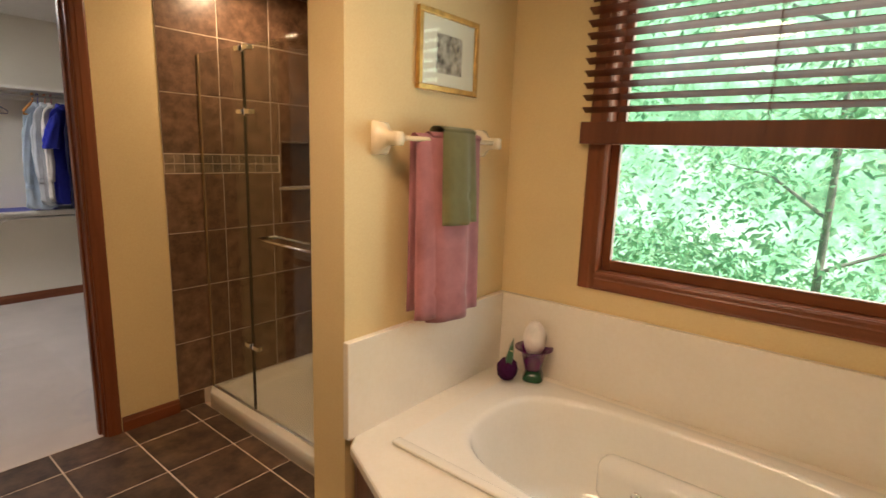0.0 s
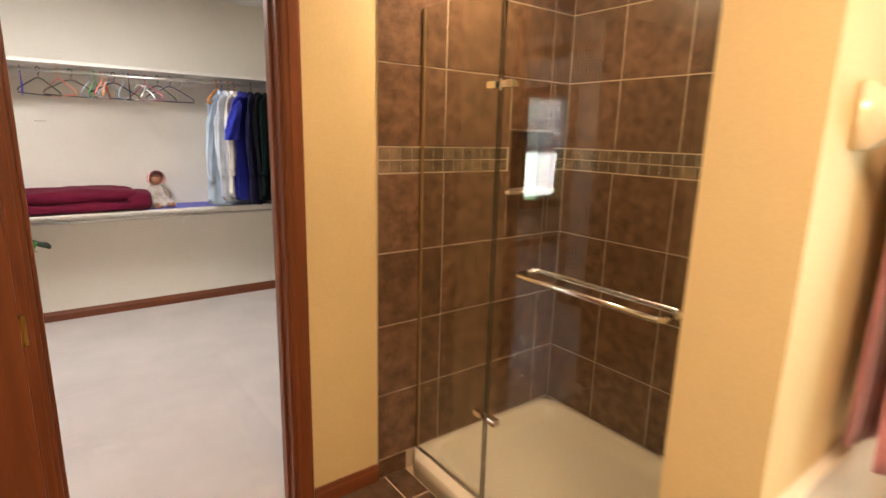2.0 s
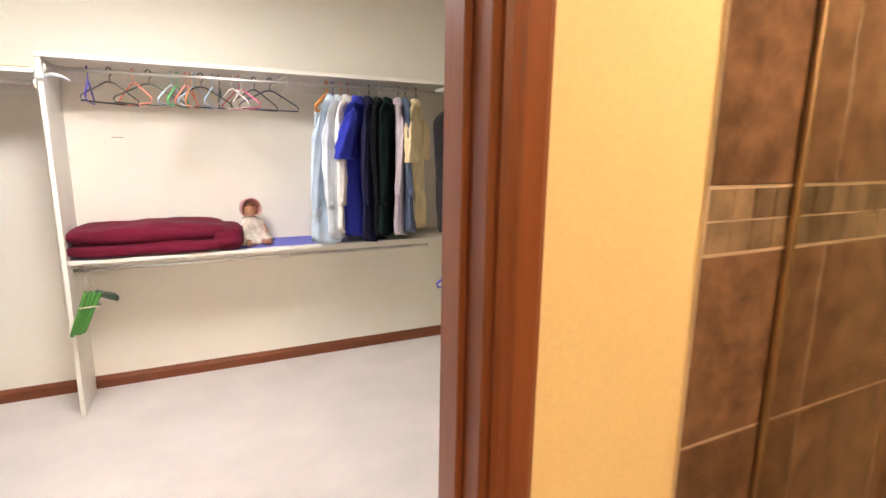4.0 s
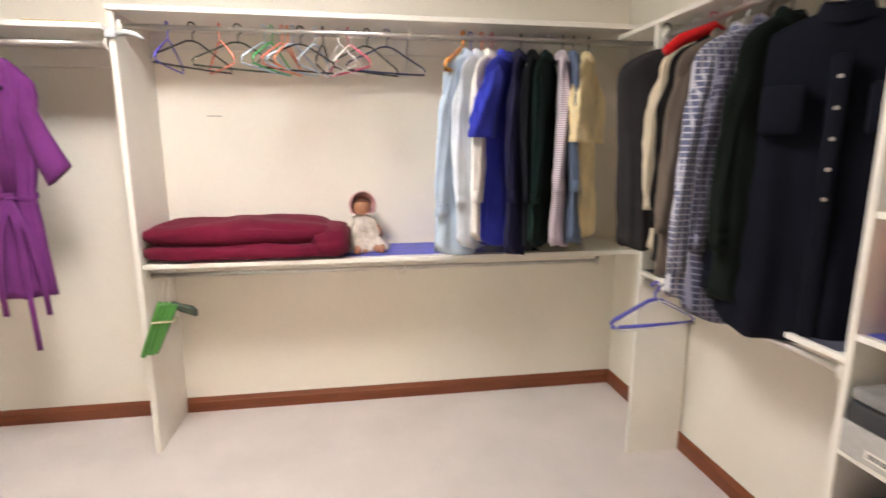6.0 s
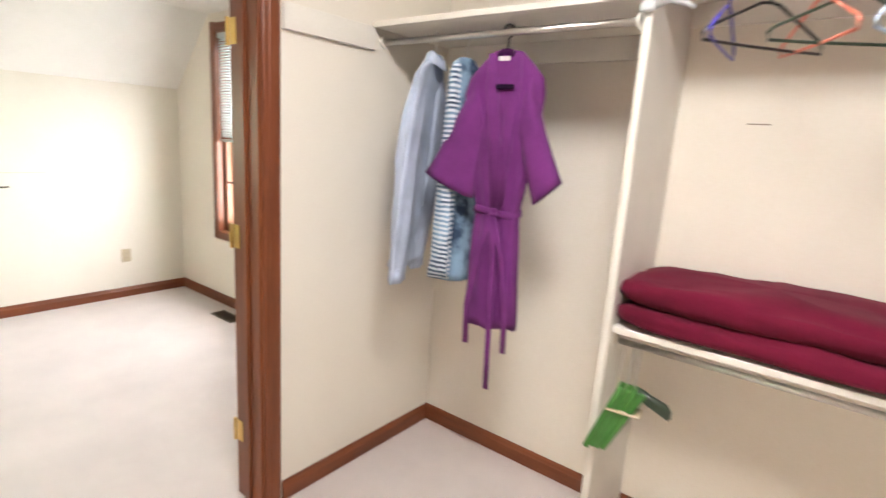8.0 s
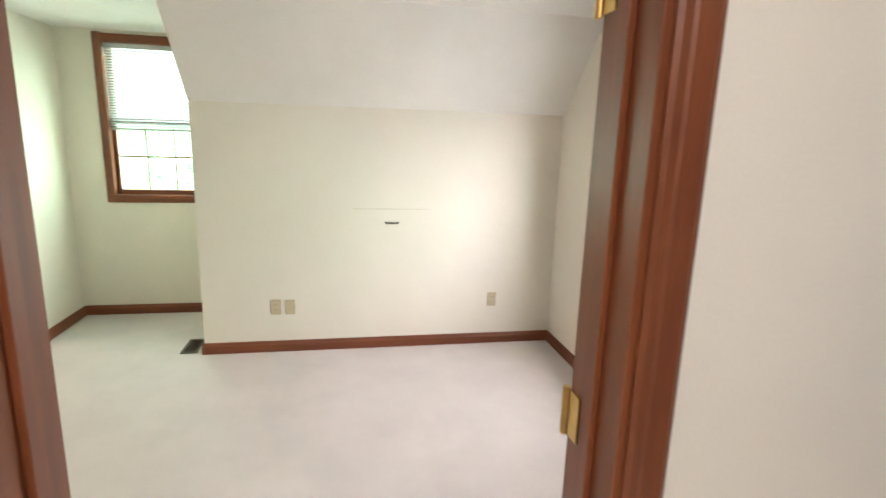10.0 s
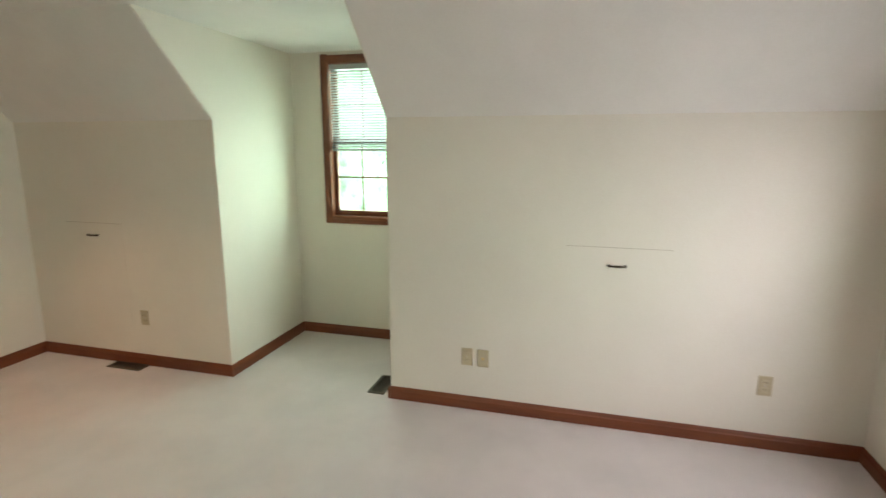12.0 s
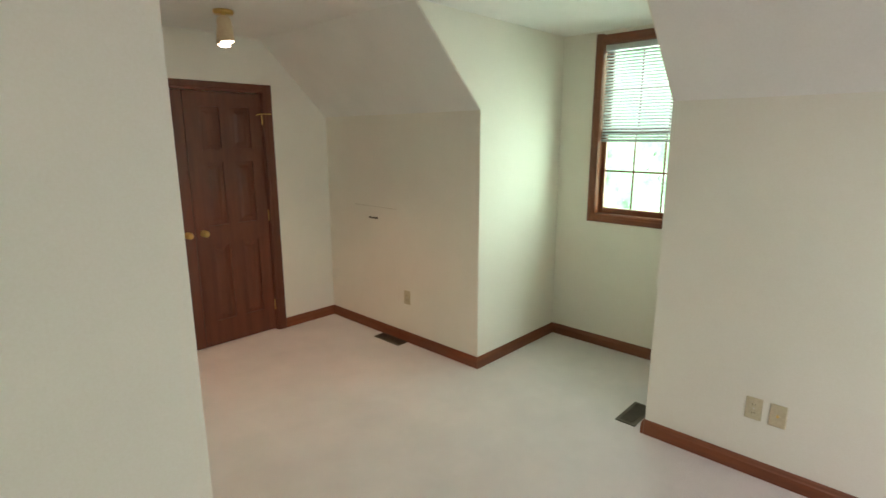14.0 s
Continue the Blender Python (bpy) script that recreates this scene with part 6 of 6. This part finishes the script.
def tree(label, x, y, lean, height, crown, leaf_size, count):
    t = thing("tree", label, "tree", m=pose(x, y, -3.2))
    bark = material("grey_bark", (0.34, 0.32, 0.28), 0.9, spread=0.4, scale=6, fine=40, bump=0.8, depth=0.01) if "grey_bark" not in bpy.data.materials else bpy.data.materials["grey_bark"]
    top = Vector((lean, 0.1, height))
    part("trunk", tube([Vector((0, 0, 0)).lerp(top, k) + Vector((0.06 * math.sin(5 * k), 0.05 * math.cos(4 * k), 0)) for k in np.linspace(0, 1, 9)], list(np.linspace(0.07, 0.025, 9)), 10), bark, t, "", True)
    tips = []
    for i in range(7):
        k = 0.3 + 0.1 * i
        base = Vector((0, 0, 0)).lerp(top, min(1, k))
        a = i * 2.4
        tip = base + Vector((math.cos(a) * crown, math.sin(a) * crown, 0.35 * crown))
        part("limb", tube([base, base.lerp(tip, 0.5) + Vector((0, 0, 0.15)), tip], [0.028, 0.018, 0.008], 6), bark, t)
        tips += [tip, base.lerp(tip, 0.6)]
    ob = leaves("crown", "", tips, count, (0.55, 0.55, 0.35), leaf_size, LEAF)
    for k in ("kind", "category", "label"):
        if k in ob:
            del ob[k]
    ob.parent = t


tree("leafy maple tree close outside the bathroom window", 6.6, 3.6, 0.4, 6.5, 1.7, 0.12, 4600)
tree("leafy maple tree close outside the bathroom window", 8.0, 0.05, -0.5, 7.0, 1.7, 0.12, 5600)
tree("leafy maple tree beyond the bathroom window", 10.0, 5.6, 0.2, 7.5, 1.8, 0.11, 4800)
tree("leafy maple tree beyond the bedroom window", -3.6, 12.5, 0.5, 6.5, 1.5, 0.11, 3200)
tree("leafy maple tree beyond the dormer window", -11.5, 3.6, 0.3, 7.0, 1.6, 0.11, 3200)
leaves("undergrowth", "dense green leafy undergrowth below the bathroom window", [(7.0 + 0.7 * i % 3, -4.5 + 0.9 * i, -0.9 + 0.25 * (i % 4)) for i in range(11)], 9000, (0.8, 0.7, 0.6), 0.12, LEAF)

# ---- clear film over the carpet by the doorway ----
film = thing("carpet_film", "clear plastic film laid over the pale carpet", "plastic film")
FILM = glass_material("clear_film", (0.985, 0.985, 0.985), 0.03)
bm = bmesh.new()
CREASES = ((0.10, 4.56, 0.13, 0.30), (0.24, 4.47, 0.06, 0.5), (0.30, 4.66, 0.05, -0.2), (-0.05, 4.38, 0.07, 0.6), (0.42, 4.30, 0.05, 0.2), (0.15, 3.75, 0.10, -0.4))


def film_height(x, y):
    h = 0.004 + 0.004 * abs(noise.noise(Vector((x * 7, y * 2.4, 3.3)))) + 0.0025 * noise.noise(Vector((x * 16, y * 11, 1.0)))
    for cx, cy, half, turn in CREASES:
        u = x - cx
        if abs(u) < half:
            h += 0.011 * (1 - (u / half) ** 2) * math.exp(-((y - cy - turn * u) / 0.014) ** 2)
    return max(0.002, h)


g = [[bm.verts.new((-0.25 + 0.025 * i, 3.05 + 0.0075 * j, film_height(-0.25 + 0.025 * i, 3.05 + 0.0075 * j))) for j in range(227)] for i in range(51)]
for i in range(50):
    for j in range(226):
        bm.faces.new((g[i][j], g[i + 1][j], g[i + 1][j + 1], g[i][j + 1]))
f_ = part("sheet", bm, FILM, film, "", True)
f_.visible_shadow = False

# ---- tiles, piece by piece ----


def tile_mesh(w, h, t, name):
    bm = box(-w / 2, w / 2, -h / 2, h / 2, 0, t, 0)
    top = [e for e in bm.edges if all(v.co.z > t * 0.5 for v in e.verts)]
    bmesh.ops.bevel(bm, geom=top, offset=0.0014, segments=1, affect="EDGES")
    me = bpy.data.meshes.new(name)
    bm.to_mesh(me)
    bm.free()
    return me


def lay(cells, plane, mat, parent, name="tile", g=0.0042):
    """cells: (u0, u1, v0, v1). plane: a function from the centre to a pose."""
    kept = {}
    for u0, u1, v0, v1 in cells:
        w, h = round(u1 - u0 - g, 4), round(v1 - v0 - g, 4)
        if w < 0.01 or h < 0.01:
            continue
        if (w, h) not in kept:
            kept[w, h] = tile_mesh(w, h, 0.008, name)
            kept[w, h].materials.append(mat)
        o = new(name, kept[w, h])
        o.matrix_world = plane((u0 + u1) / 2, (v0 + v1) / 2)
        o.parent = parent


def cut(lo, hi, first, pitch):
    edges = [first + pitch * k for k in range(-20, 40)]
    edges = [lo] + [e for e in edges if lo + 0.02 < e < hi - 0.02] + [hi]
    return list(zip(edges, edges[1:]))


floor_b = bpy.data.objects["floor_bath"]
cells = [(x0, x1, y0, y1) for x0, x1 in cut(-1.25, 1.41, 0.942, 0.348) for y0, y1 in cut(-1.2, 2.833, 2.602, 0.362)
         if not (x1 > 1.26 and y0 < 1.40)]
lay(cells, lambda u, v: pose(u, v, -0.008), FLOORTILE, floor_b, g=0.008)
door_wall = bpy.data.objects["wall_bath_door"]
rows_z = [(0.1, 0.432), (0.432, 0.770), (0.770, 1.107), (1.107, 1.453), (1.567, 1.903), (1.903, 2.241), (2.241, 2.579), (2.579, HB)]
cols_x = cut(1.25, 2.425, 1.258 + 0.34, 0.34)
cells = []
for c in cols_x:
    for r in rows_z:
        x0, x1, z0, z1 = c[0], c[1], r[0], r[1]
        nx0, nx1, nz0, nz1 = 2.0, 2.31, 1.345, 1.655
        if x1 > nx0 and x0 < nx1 and z1 > nz0 and z0 < nz1:
            for a0, a1 in ((x0, min(x1, nx0)), (max(x0, nx1), x1)):
                if a1 - a0 > 0.02:
                    cells.append((a0, a1, z0, z1))
            b0, b1 = max(x0, nx0), min(x1, nx1)
            if z0 < nz0:
                cells.append((b0, b1, z0, nz0))
            if z1 > nz1:
                cells.append((b0, b1, nz1, z1))
        else:
            cells.append((x0, x1, z0, z1))
cells.append((1.25, 1.41, 0.0, 0.1))
lay(cells, lambda u, v: pose(u, 2.81, v, 90, 0, 0), TILE, door_wall)
back_wall = bpy.data.objects["wall_shower_back"]
lay([(y0, y1, *r) for y0, y1 in cut(1.44, 2.80, 2.485, 0.338) for r in rows_z], lambda u, v: pose(2.425, u, v, 90, 0, -90), TILE, back_wall)


def mosaic(name, a, b, plane, skip=None):
    """Two rows of small square tiles with their joints, as one piece."""
    bm = bmesh.new()
    p = 0.0565
    k = int((b - a) / p)
    for i in range(k + 1):
        u0, u1 = a + p * i, min(b, a + p * (i + 1))
        if u1 - u0 < 0.012 or (skip and skip[0] < (u0 + u1) / 2 < skip[1]):
            continue
        for z0, z1 in ((1.455, 1.510), (1.510, 1.565)):
            bmesh.ops.create_cube(bm, size=1, matrix=plane((u0 + u1) / 2, (z0 + z1) / 2) @ Matrix.Translation((0, 0, 0.004)) @ Matrix.Diagonal((u1 - u0 - 0.004, z1 - z0 - 0.004, 0.008, 1)))
    return bm


part("grout_bed", solid([1.25, 2.4165], [2.8042, 2.8095], [0.0, HB], [(2.0, 2.31, 2, 3, 1.345, 1.655)]), GROUT, door_wall)
wall_m = part("mosaic_tiles", mosaic("m", 1.253, 2.415, lambda u, v: pose(u, 2.81, v, 90, 0, 0), (2.0, 2.31)), MOSAIC, door_wall)
wall_m["kind"] = "stuff"
part("grout_bed", box(2.4192, 2.4248, 1.4345, 2.8035, 0.1, HB - 0.001), GROUT, back_wall)
wall_m = part("mosaic_tiles", mosaic("m", 1.44, 2.80, lambda u, v: pose(2.425, u, v, 90, 0, -90)), MOSAIC, back_wall)
wall_m["kind"] = "stuff"
